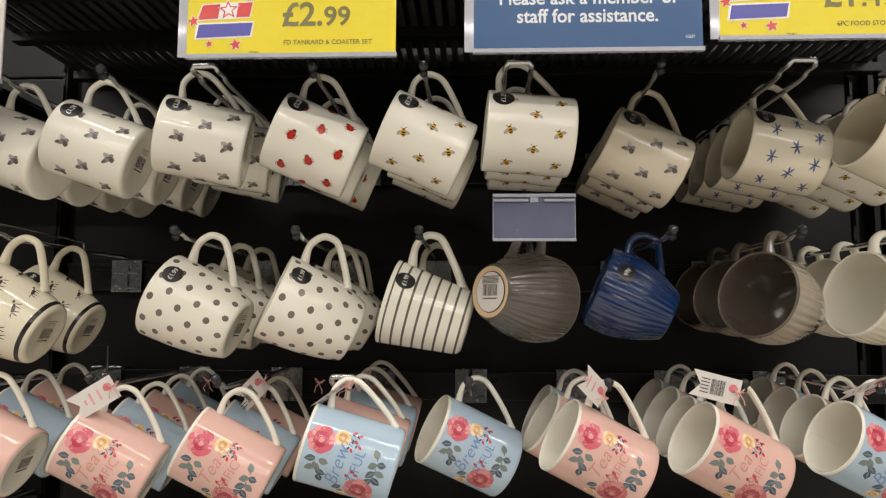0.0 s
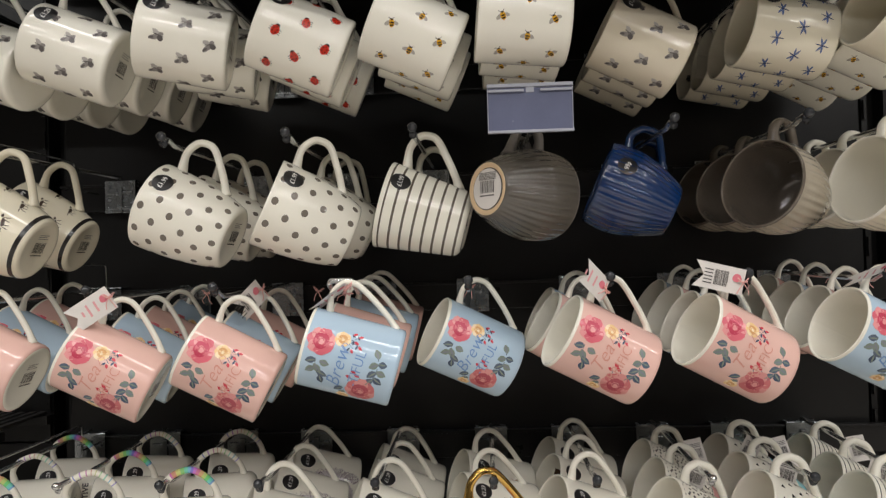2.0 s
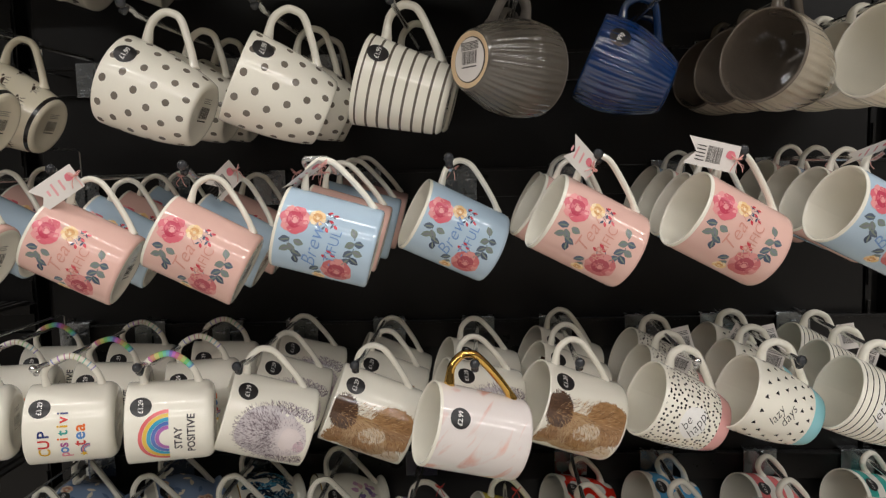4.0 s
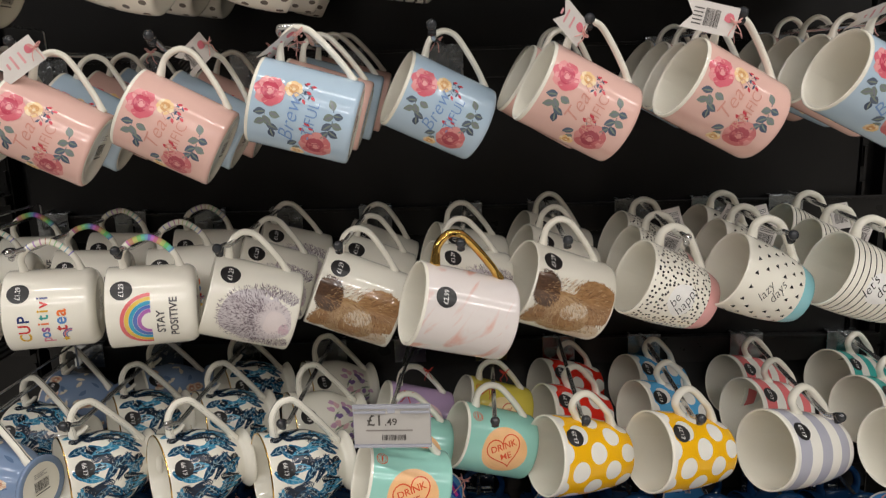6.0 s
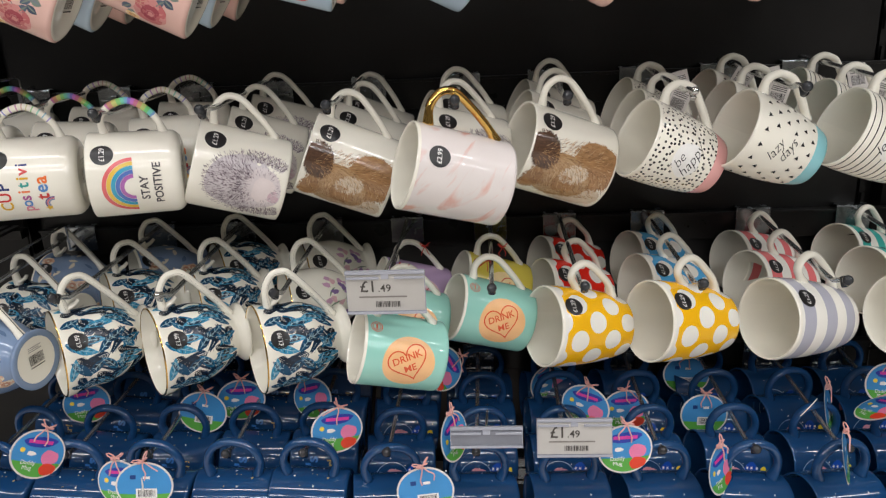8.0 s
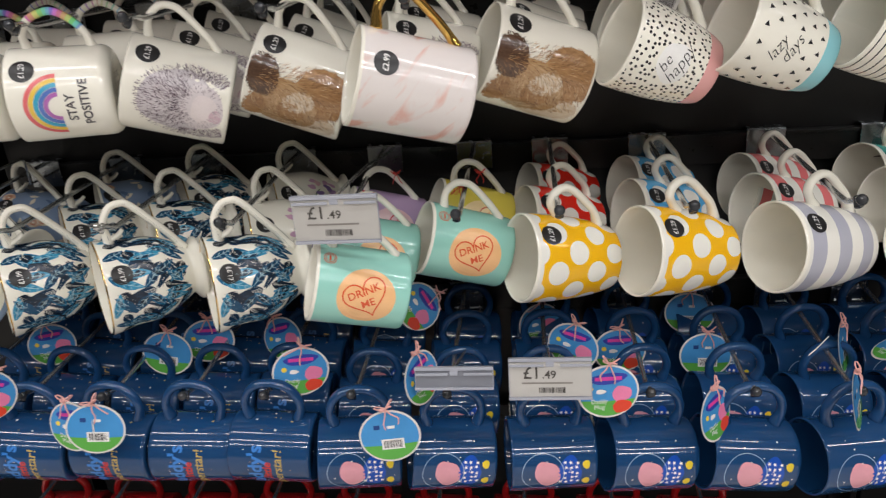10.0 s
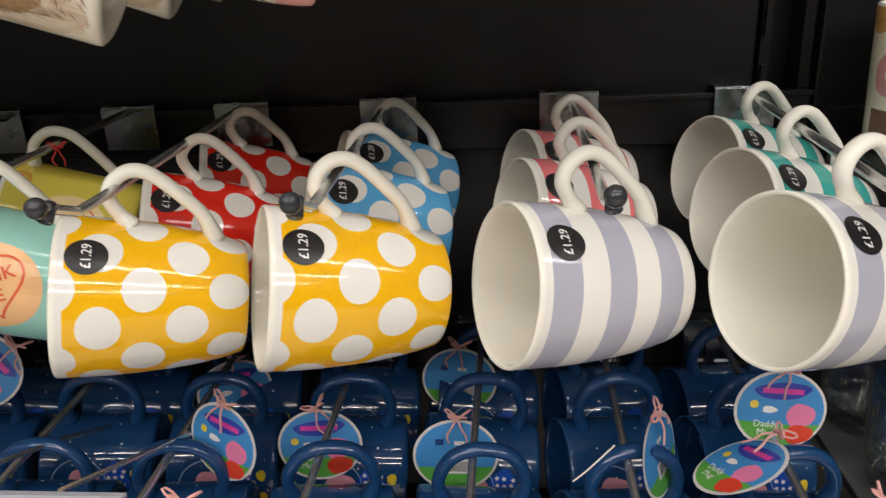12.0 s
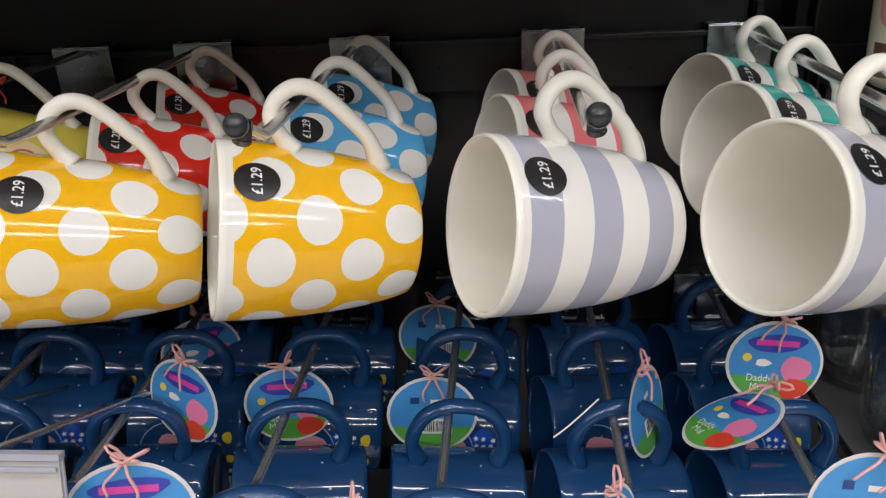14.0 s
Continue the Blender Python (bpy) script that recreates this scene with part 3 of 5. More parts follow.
def art_roses(words):
    def art(p, R, H):
        deep, mid, pale = ink(202, 72, 96), ink(222, 112, 126), ink(236, 160, 160)
        dusk, dusk_mid, dusk_pale = ink(176, 78, 90), ink(204, 112, 114), ink(220, 148, 144)
        slate, sage, grey = ink(92, 104, 122), ink(128, 140, 130), ink(130, 134, 142)
        cream, bud = ink(244, 206, 150), ink(206, 70, 82)
        shade = ink(70, 82, 104)
        # a spray by the rim: leaves, a large bloom, a cream bloom and buds
        p.stroke([(0.006, 0.080), (-0.006, 0.083), (-0.016, 0.080), (-0.023, 0.074)], 0.0008, grey, 0)
        for s, h, t, a, m in ((-0.006, 0.082, 95, 0.011, slate), (-0.010, 0.083, 215, 0.012, sage), (-0.014, 0.081, 110, 0.011, sage), (-0.017, 0.079, 240, 0.012, slate), (-0.022, 0.075, 190, 0.010, shade), (-0.006, 0.078, 250, 0.010, sage)):
            p.leaf(s, h, t, a, 0.0070, m, 0, 10, 6)
            p.leaf(s, h, t + 3, a * 0.9, 0.0018, (sage, grey)[m is sage], 1, 10, 4)
        rose(p, 0.014, 0.0815, 0.0148, 1, deep, mid, pale)
        rose(p, 0.021, 0.0610, 0.0085, 1, ink(222, 168, 110), cream, ink(250, 226, 186))
        for s, h, t in ((0.022, 0.047, 250), (0.014, 0.049, 215), (0.018, 0.042, 235), (0.028, 0.044, 285), (0.029, 0.050, 300)):
            p.stroke([(0.019, 0.056), (s, h)], 0.0006, slate, 0)
            p.leaf(s - 0.001, h + 0.002, t, 0.0052, 0.0030, bud, 1, 0, 4)
            p.leaf(s, h + 0.003, t - 70, 0.0050, 0.0022, shade, 0, 0, 4)
        first, second, tone = words
        p.letter(first, -0.009, 0.0590, 0.0205, tone, 3, -4, 0.30, -0.008)
        p.letter(second, -0.006, 0.0400, 0.0150, tone, 3, -4, 0.0, -0.008, 0.9)
        p.stroke([(0.009, 0.055), (0.014, 0.061), (0.018, 0.058), (0.016, 0.054)], 0.0008, tone, 3)
        # a spray by the foot: a bloom low on the side with leaves on a rising stem
        p.stroke([(-0.026, 0.026), (-0.014, 0.022), (-0.002, 0.020), (0.010, 0.021)], 0.0008, slate, 0)
        for s, h, t, a, m in ((-0.012, 0.022, 130, 0.012, slate), (-0.010, 0.022, 230, 0.011, shade), (-0.004, 0.020, 120, 0.011, slate), (-0.003, 0.020, 245, 0.010, sage), (0.004, 0.020, 110, 0.010, sage), (0.005, 0.020, 260, 0.009, slate), (0.010, 0.021, 20, 0.010, sage), (-0.030, 0.050, 120, 0.011, slate), (-0.036, 0.048, 150, 0.010, sage)):
            p.leaf(s, h, t, a, 0.0072, m, 0, 10, 6)
            p.leaf(s, h, t + 3, a * 0.9, 0.0018, (sage, grey)[m is sage], 1, 10, 4)
        rose(p, -0.030, 0.0320, 0.0160, 1, dusk, dusk_mid, dusk_pale)
        rose(p, -0.046, 0.049, 0.0070, 1, ink(222, 168, 110), cream, ink(250, 226, 186))
        for s, h in ((-0.013, 0.036), (-0.010, 0.040), (-0.016, 0.044)):
            p.leaf(s, h, 70, 0.0058, 0.0034, bud, 1, 0, 4)
            p.stroke([(s, h), (s - 0.010, h - 0.006)], 0.0006, slate, 0)
    return art


PENS = ((222, 176, 52), (204, 62, 58), (46, 58, 112), (226, 146, 158), (92, 140, 200), (176, 92, 150), (232, 120, 60), (70, 160, 150))


def letters(p, words, s, h, size, step, pens, fat=0.0):
    for i, ch in enumerate(words):
        p.letter(ch, s + (i - (len(words) - 1) / 2) * step, h, size, ink(*pens[i % len(pens)]), 2, 0, 0.0, fat)


def art_cup(p, R, H):
    letters(p, "CUP", -0.011, 0.071, 0.0165, 0.0115, PENS[:3], 0.02)
    letters(p, "positivi", -0.002, 0.052, 0.0165, 0.0072, PENS[3:] + PENS[:3], 0.02)
    letters(p, "tea", -0.003, 0.035, 0.0190, 0.0092, (PENS[1], PENS[4], PENS[6]), 0.02)
    for k, c in enumerate(((110, 96, 150), (214, 120, 130), (120, 150, 190))):
        p.arc(-0.022, 0.026, 0.0085 - 0.0016 * k, 0.0014, -10, 130, ink(*c), 1, 8)
    p.star(-0.028, 0.032, 0.0045, ink(232, 190, 60), 2)


def art_rainbow(p, R, H):
    for k, c in enumerate(((222, 108, 110), (232, 196, 84), (70, 164, 196), (92, 120, 190), (176, 108, 178))):
        r = 0.0295 - 0.0044 * k
        p.arc(-0.006, 0.0475, r, 0.0040, 0, 180, ink(*c), 0, 24)
    p.letter("STAY", -0.008, 0.0375, 0.0115, ink(82, 78, 80), 2, 0, 0, 0.02)
    p.letter("POSITIVE", -0.004, 0.0240, 0.0115, ink(82, 78, 80), 2, 0, 0, 0.02)


def art_spines(p, R, H):
    rnd = random.Random(5)
    tones = (ink(84, 70, 80), ink(122, 106, 114), ink(160, 146, 152), ink(214, 206, 206))
    p.disc(-0.004, 0.050, 0.033, 0.036, ink(208, 200, 202), 0, 0, 30, 0.03, 4)
    p.disc(-0.006, 0.026, 0.024, 0.020, ink(218, 208, 208), 1, 0, 26, 0.04, 4)
    p.disc(-0.007, 0.024, 0.015, 0.013, ink(226, 214, 212), 2, 0, 22, 0.05, 3)
    p.disc(-0.012, 0.013, 0.007, 0.006, ink(206, 178, 186), 3, 0, 18, 0.05, 2)
    for i in range(2000):
        a = rnd.uniform(-0.75, 3.9)
        k = rnd.uniform(0.22 if math.sin(a) > 0.2 else 0.72, 1.06)
        s, h = -0.004 + 0.036 * k * math.cos(a), 0.036 + 0.050 * k * math.sin(a)
        p.leaf(s, h, math.degrees(a) + rnd.uniform(-28, 28), rnd.uniform(0.0025, 0.0048), 0.0006, tones[i % 4], 3 + i % 2, 0, 2)
    for i in range(320):
        a, k = rnd.uniform(0, 6.28), rnd.uniform(0.55, 1.0)
        p.leaf(-0.005 + 0.024 * k * math.cos(a), 0.028 + 0.020 * k * math.sin(a), math.degrees(a) + rnd.uniform(-30, 30), 0.0035, 0.0005, tones[2 + i % 2], 3, 0, 2)


def furred(p, x, y, a, b, mat, layer, turn, seed, hairs=170):
    """A patch with a soft brushed outline."""
    rnd = random.Random(seed)
    p.disc(x, y, a, b, mat, layer, turn, 36, 0.05, 6)
    c, q = math.cos(radians(turn)), math.sin(radians(turn))
    for i in range(hairs):
        t = rnd.uniform(0, 6.283)
        k = rnd.uniform(0.86, 1.0)
        px, py = a * k * math.cos(t), b * k * math.sin(t)
        p.leaf(x + px * c - py * q, y + px * q + py * c, math.degrees(t) + turn + rnd.uniform(-50, 50), rnd.uniform(0.002, 0.0045), 0.0008, mat, layer, 0, 2)


PALE_FUR = fur("cream_mottled_print", rgb(196, 172, 140), rgb(232, 220, 200), 420.0)
SOFT_BROWN = fur("brown_mottled_print", rgb(122, 88, 58), rgb(196, 152, 104), 420.0)
DARK_BROWN = fur("umber_mottled_print", rgb(58, 42, 34), rgb(110, 82, 62), 500.0)
TAN = fur("tan_mottled_print", rgb(150, 112, 72), rgb(204, 172, 130), 420.0)


def art_autumn(p, R, H):
    rnd = random.Random(9)
    furred(p, -0.036, 0.036, 0.020, 0.030, PALE_FUR, 0, 0, 4, 300)
    furred(p, 0.002, 0.026, 0.026, 0.029, SOFT_BROWN, 1, 6, 1, 420)
    furred(p, -0.020, 0.060, 0.027, 0.033, TAN, 2, -8, 2, 380)
    furred(p, 0.006, 0.086, 0.019, 0.015, DARK_BROWN, 3, 14, 3, 300)
    furred(p, -0.030, 0.088, 0.014, 0.009, SOFT_BROWN, 3, -20, 6, 220)
    furred(p, -0.012, 0.046, 0.009, 0.014, PALE_FUR, 3, 24, 5, 200)
    furred(p, -0.026, 0.052, 0.010, 0.012, SOFT_BROWN, 3, -10, 7, 200)
    tones = (ink(134, 98, 64), ink(160, 118, 76), ink(186, 146, 100), ink(208, 176, 134), ink(104, 76, 54))
    for i in range(900):
        a, k = rnd.uniform(0, 6.283), rnd.uniform(0, 1) ** 0.5
        s, h = -0.010 + 0.034 * k * math.cos(a), 0.050 + 0.046 * k * math.sin(a)
        p.leaf(s, h, 250 + 60 * math.sin(90 * s) + rnd.uniform(-20, 20), rnd.uniform(0.004, 0.008), 0.0004, tones[i % 5], 4 + i % 2, 0, 2)


def art_happy(p, R, H):
    p.disc(-0.003, 0.051, 0.020, 0.016, WHITE_INK, 0, 0, 24, 0.05, 3)
    p.letter("be", -0.006, 0.0590, 0.0150, ink(40, 38, 38), 2, -14, 0.35, -0.012)
    p.letter("happy", -0.002, 0.0450, 0.0165, ink(40, 38, 38), 2, -14, 0.35, -0.012)


def art_lazy(p, R, H):
    black = ink(40, 38, 40)
    for n, (s, h) in enumerate(lattice(R, H, 0.0160, 0.0115, 0.024, H - 0.006, 0.11)):
        if abs(s + 0.004) < 0.019 and abs(h - 0.055) < 0.015:
            continue
        a = radians((n * 73) % 50 - 20)
        p.poly([(s + 0.0031 * math.cos(a + k), h + 0.0031 * math.sin(a + k)) for k in (0, 2.1, 4.2)], black, 1)
    p.letter("lazy", -0.006, 0.0625, 0.0150, black, 2, -14, 0.35, -0.012)
    p.letter("days", -0.002, 0.0490, 0.0150, black, 2, -14, 0.35, -0.012)


def art_lets(p, R, H):
    p.disc(0.000, 0.053, 0.018, 0.018, WHITE_INK, 0, 0, 24, 0.05, 3)
    for i, w in enumerate(("let's", "do", "this")):
        p.letter(w, -0.001, 0.066 - 0.0135 * i, 0.0155, ink(36, 34, 34), 2, -12, 0.35, -0.008)


def art_fronds(p, R, H):
    rnd = random.Random(11)
    teal = [ink(34, 104, 142), ink(24, 74, 108), ink(66, 146, 182)]
    navy = [ink(20, 34, 50), ink(26, 50, 74)]
    vein = ink(176, 206, 214)
    low, high = 0.019, H - 0.0045

    def fern(s, h, t, long, c, k):
        p.leaf(s, h, t, long, 0.0010, c, k, 8, 4)
        for j in range(11):
            f = 0.05 + 0.085 * j
            x, y = s + long * f * math.cos(radians(t)), h + long * f * math.sin(radians(t))
            for w in (1, -1):
                if low < y < high:
                    p.leaf(x, y, t + w * (54 - 2 * j), long * (0.36 - 0.020 * j), 0.0020, c, k, -w * 18, 3)

    i = 0
    for s, h in lattice(R, H, 0.0145, 0.0125, low + 0.003, high - 0.001, 0.135):
        i += 1
        s, h = s + rnd.uniform(-0.004, 0.004), h + rnd.uniform(-0.003, 0.003)
        t = rnd.choice((35, 60, 85, 120, 150, 215, 245, 300, 330)) + rnd.uniform(-12, 12)
        k = 0.2 * ((i * 5) % 9)
        reach = h + 0.030 * math.sin(radians(t))
        if not low < reach < high:
            t = -t
        if i % 2:
            fern(s, h, t, rnd.uniform(0.024, 0.034), navy[i % 4 // 2], k)
        else:
            long = rnd.uniform(0.024, 0.033)
            x, y = s - 0.4 * long * math.cos(radians(t)), max(low, min(high, h - 0.4 * long * math.sin(radians(t))))
            p.leaf(x, y, t, long, 0.0105, teal[i // 2 % 3], k, 10, 8)
            p.leaf(x, y, t, long, 0.0007, vein, k + 0.1, 10, 6)
            for j in range(6):
                f = 0.16 + 0.12 * j
                vx, vy = x + long * f * math.cos(radians(t + 10 * f)), y + long * f * math.sin(radians(t + 10 * f))
                for w in (1, -1):
                    p.leaf(vx, vy, t + w * 48, 0.0062 * (1 - abs(f - 0.45)), 0.0008, (navy[0], vein)[j % 2], k + 0.1, 0, 2)


def art_meadow(p, R, H):
    rnd = random.Random(3)
    cream, rust, blue = ink(222, 212, 190), ink(186, 132, 108), ink(96, 118, 150)
    for i in range(36):
        s, h = rnd.uniform(-0.085, 0.085), rnd.uniform(0.018, H - 0.012)
        if i % 5 == 0:
            rose(p, s, h, 0.009, 1, rust, ink(214, 176, 150), cream)
        else:
            p.leaf(s, h, rnd.uniform(0, 360), 0.014, 0.0065, (cream, blue)[i % 3 == 1], 0, 20, 5)


def art_lilac(p, R, H):
    rnd = random.Random(8)
    for i in range(26):
        s, h = rnd.uniform(-0.06, 0.06), rnd.uniform(0.012, 0.060)
        p.disc(s, h, 0.006, 0.004, ink(*rnd.choice(((172, 140, 184), (206, 164, 190), (226, 186, 190), (134, 110, 158)))), i % 3, rnd.uniform(0, 180), 9, 0.15, 1)
    for i in range(10):
        p.leaf(rnd.uniform(-0.05, 0.05), rnd.uniform(0.01, 0.05), rnd.uniform(30, 150), 0.018, 0.003, ink(134, 150, 128), 0, 20, 4)


def art_heart(disc, line):
    def art(p, R, H):
        x, y = 0.005, 0.045
        p.disc(x, y, 0.0295, 0.0295, disc, 0, 0, 40, 0, 6)
        turn = -62
        c, q = math.cos(radians(turn)), math.sin(radians(turn))

        def put(dx, dy):
            return x + dx * c - dy * q, y + dx * q + dy * c
        pts = []
        for i in range(41):
            t = 2 * math.pi * i / 40
            pts.append(put(0.00136 * 16 * math.sin(t) ** 3, 0.0012 + 0.00136 * (13 * math.cos(t) - 5 * math.cos(2 * t) - 2 * math.cos(3 * t) - math.cos(4 * t))))
        p.stroke(pts, 0.0015, line, 1)
        p.letter("DRINK", *put(0, 0.0062), 0.0112, line, 2, turn, 0, 0.014)
        p.letter("ME", *put(0, -0.0062), 0.0112, line, 2, turn, 0, 0.014)
        p.arc(0.042, H - 0.013, 0.0062, 0.0008, 0, 360, line, 1, 20)
        p.arc(0.042, H - 0.013, 0.0044, 0.0007, 0, 360, line, 1, 16)
        p.slab(0.0390, 0.0450, H - 0.0140, H - 0.0120, line, 1)
    return art


def art_night(p, R, H):
    rnd = random.Random(21)
    gold = ink(196, 170, 96)
    for i in range(44):
        p.star(rnd.uniform(-0.11, 0.11), rnd.uniform(0.008, H - 0.01), rnd.choice((0.0006, 0.0010, 0.0017)), (WHITE_INK, gold)[i % 2], 0)
    p.letter("Daddy's", -0.010, 0.0610, 0.0220, ink(66, 128, 206), 2, 0, 0, 0.03)
    p.letter("little", -0.006, 0.0480, 0.0135, ink(206, 60, 52), 2, 0, 0.1, 0.02)
    p.letter("Superstar!", -0.010, 0.0360, 0.0150, gold, 2, 0, 0.1, 0.01)


def art_orbit(p, R, H):
    rnd = random.Random(33)
    for i in range(40):
        p.star(rnd.uniform(-0.11, 0.11), rnd.uniform(0.008, H - 0.01), rnd.choice((0.0006, 0.0009, 0.0013)), WHITE_INK, 0)
    p.arc(0.002, 0.060, 0.0225, 0.0008, 0, 360, ink(150, 176, 206), 1, 40)
    p.disc(0.000, 0.055, 0.0165, 0.0135, ink(222, 156, 168), 0, 20, 24, 0.05, 3)
    p.disc(0.002, 0.031, 0.0190, 0.0125, ink(30, 78, 178), 0, 0, 24, 0.05, 3)
    for i in range(16):
        p.star(0.002 + 0.0060 * (i % 5 - 2) + rnd.uniform(-0.001, 0.001), 0.0235 + 0.0062 * (i // 5) + rnd.uniform(-0.001, 0.001), 0.0024, WHITE_INK, 1)
    for s in (-0.010, 0.011):
        p.disc(s, 0.0135, 0.0050, 0.0040, ink(226, 200, 50), 1, 0, 10, 0.08, 1)


def art_biscuits(p, R, H):
    rnd = random.Random(4)
    tan, crumb, pink, cocoa = ink(204, 158, 96), ink(168, 116, 62), ink(210, 150, 150), ink(112, 74, 52)
    spots = [(-0.075, 0.095), (-0.060, 0.055), (-0.040, 0.088), (-0.028, 0.040), (-0.006, 0.092), (0.006, 0.056), (-0.062, 0.020), (0.030, 0.086), (0.035, 0.036), (-0.005, 0.018), (0.060, 0.066)]
    for i, (s, h) in enumerate(spots):
        if i % 4 == 1:
            p.disc(s, h, 0.0135, 0.0150, pink, 0, 0, 22, 0.03, 3)
            p.disc(s, h, 0.0042, 0.0048, ink(232, 224, 212), 1, 0, 12, 0, 1)
        elif i % 4 == 2:
            p.slab(s - 0.012, s + 0.012, h - 0.011, h + 0.011, cocoa, 0)
            p.slab(s - 0.012, s + 0.012, h - 0.008, h - 0.005, ink(138, 94, 66), 1)
        else:
            p.disc(s, h, 0.0150, 0.0135, tan, 0, 0, 22, 0.04, 3)
            for j in range(9):
                p.disc(s + rnd.uniform(-0.010, 0.010), h + rnd.uniform(-0.009, 0.009), 0.0012, 0.0010, crumb, 1, 0, 6, 0, 1)


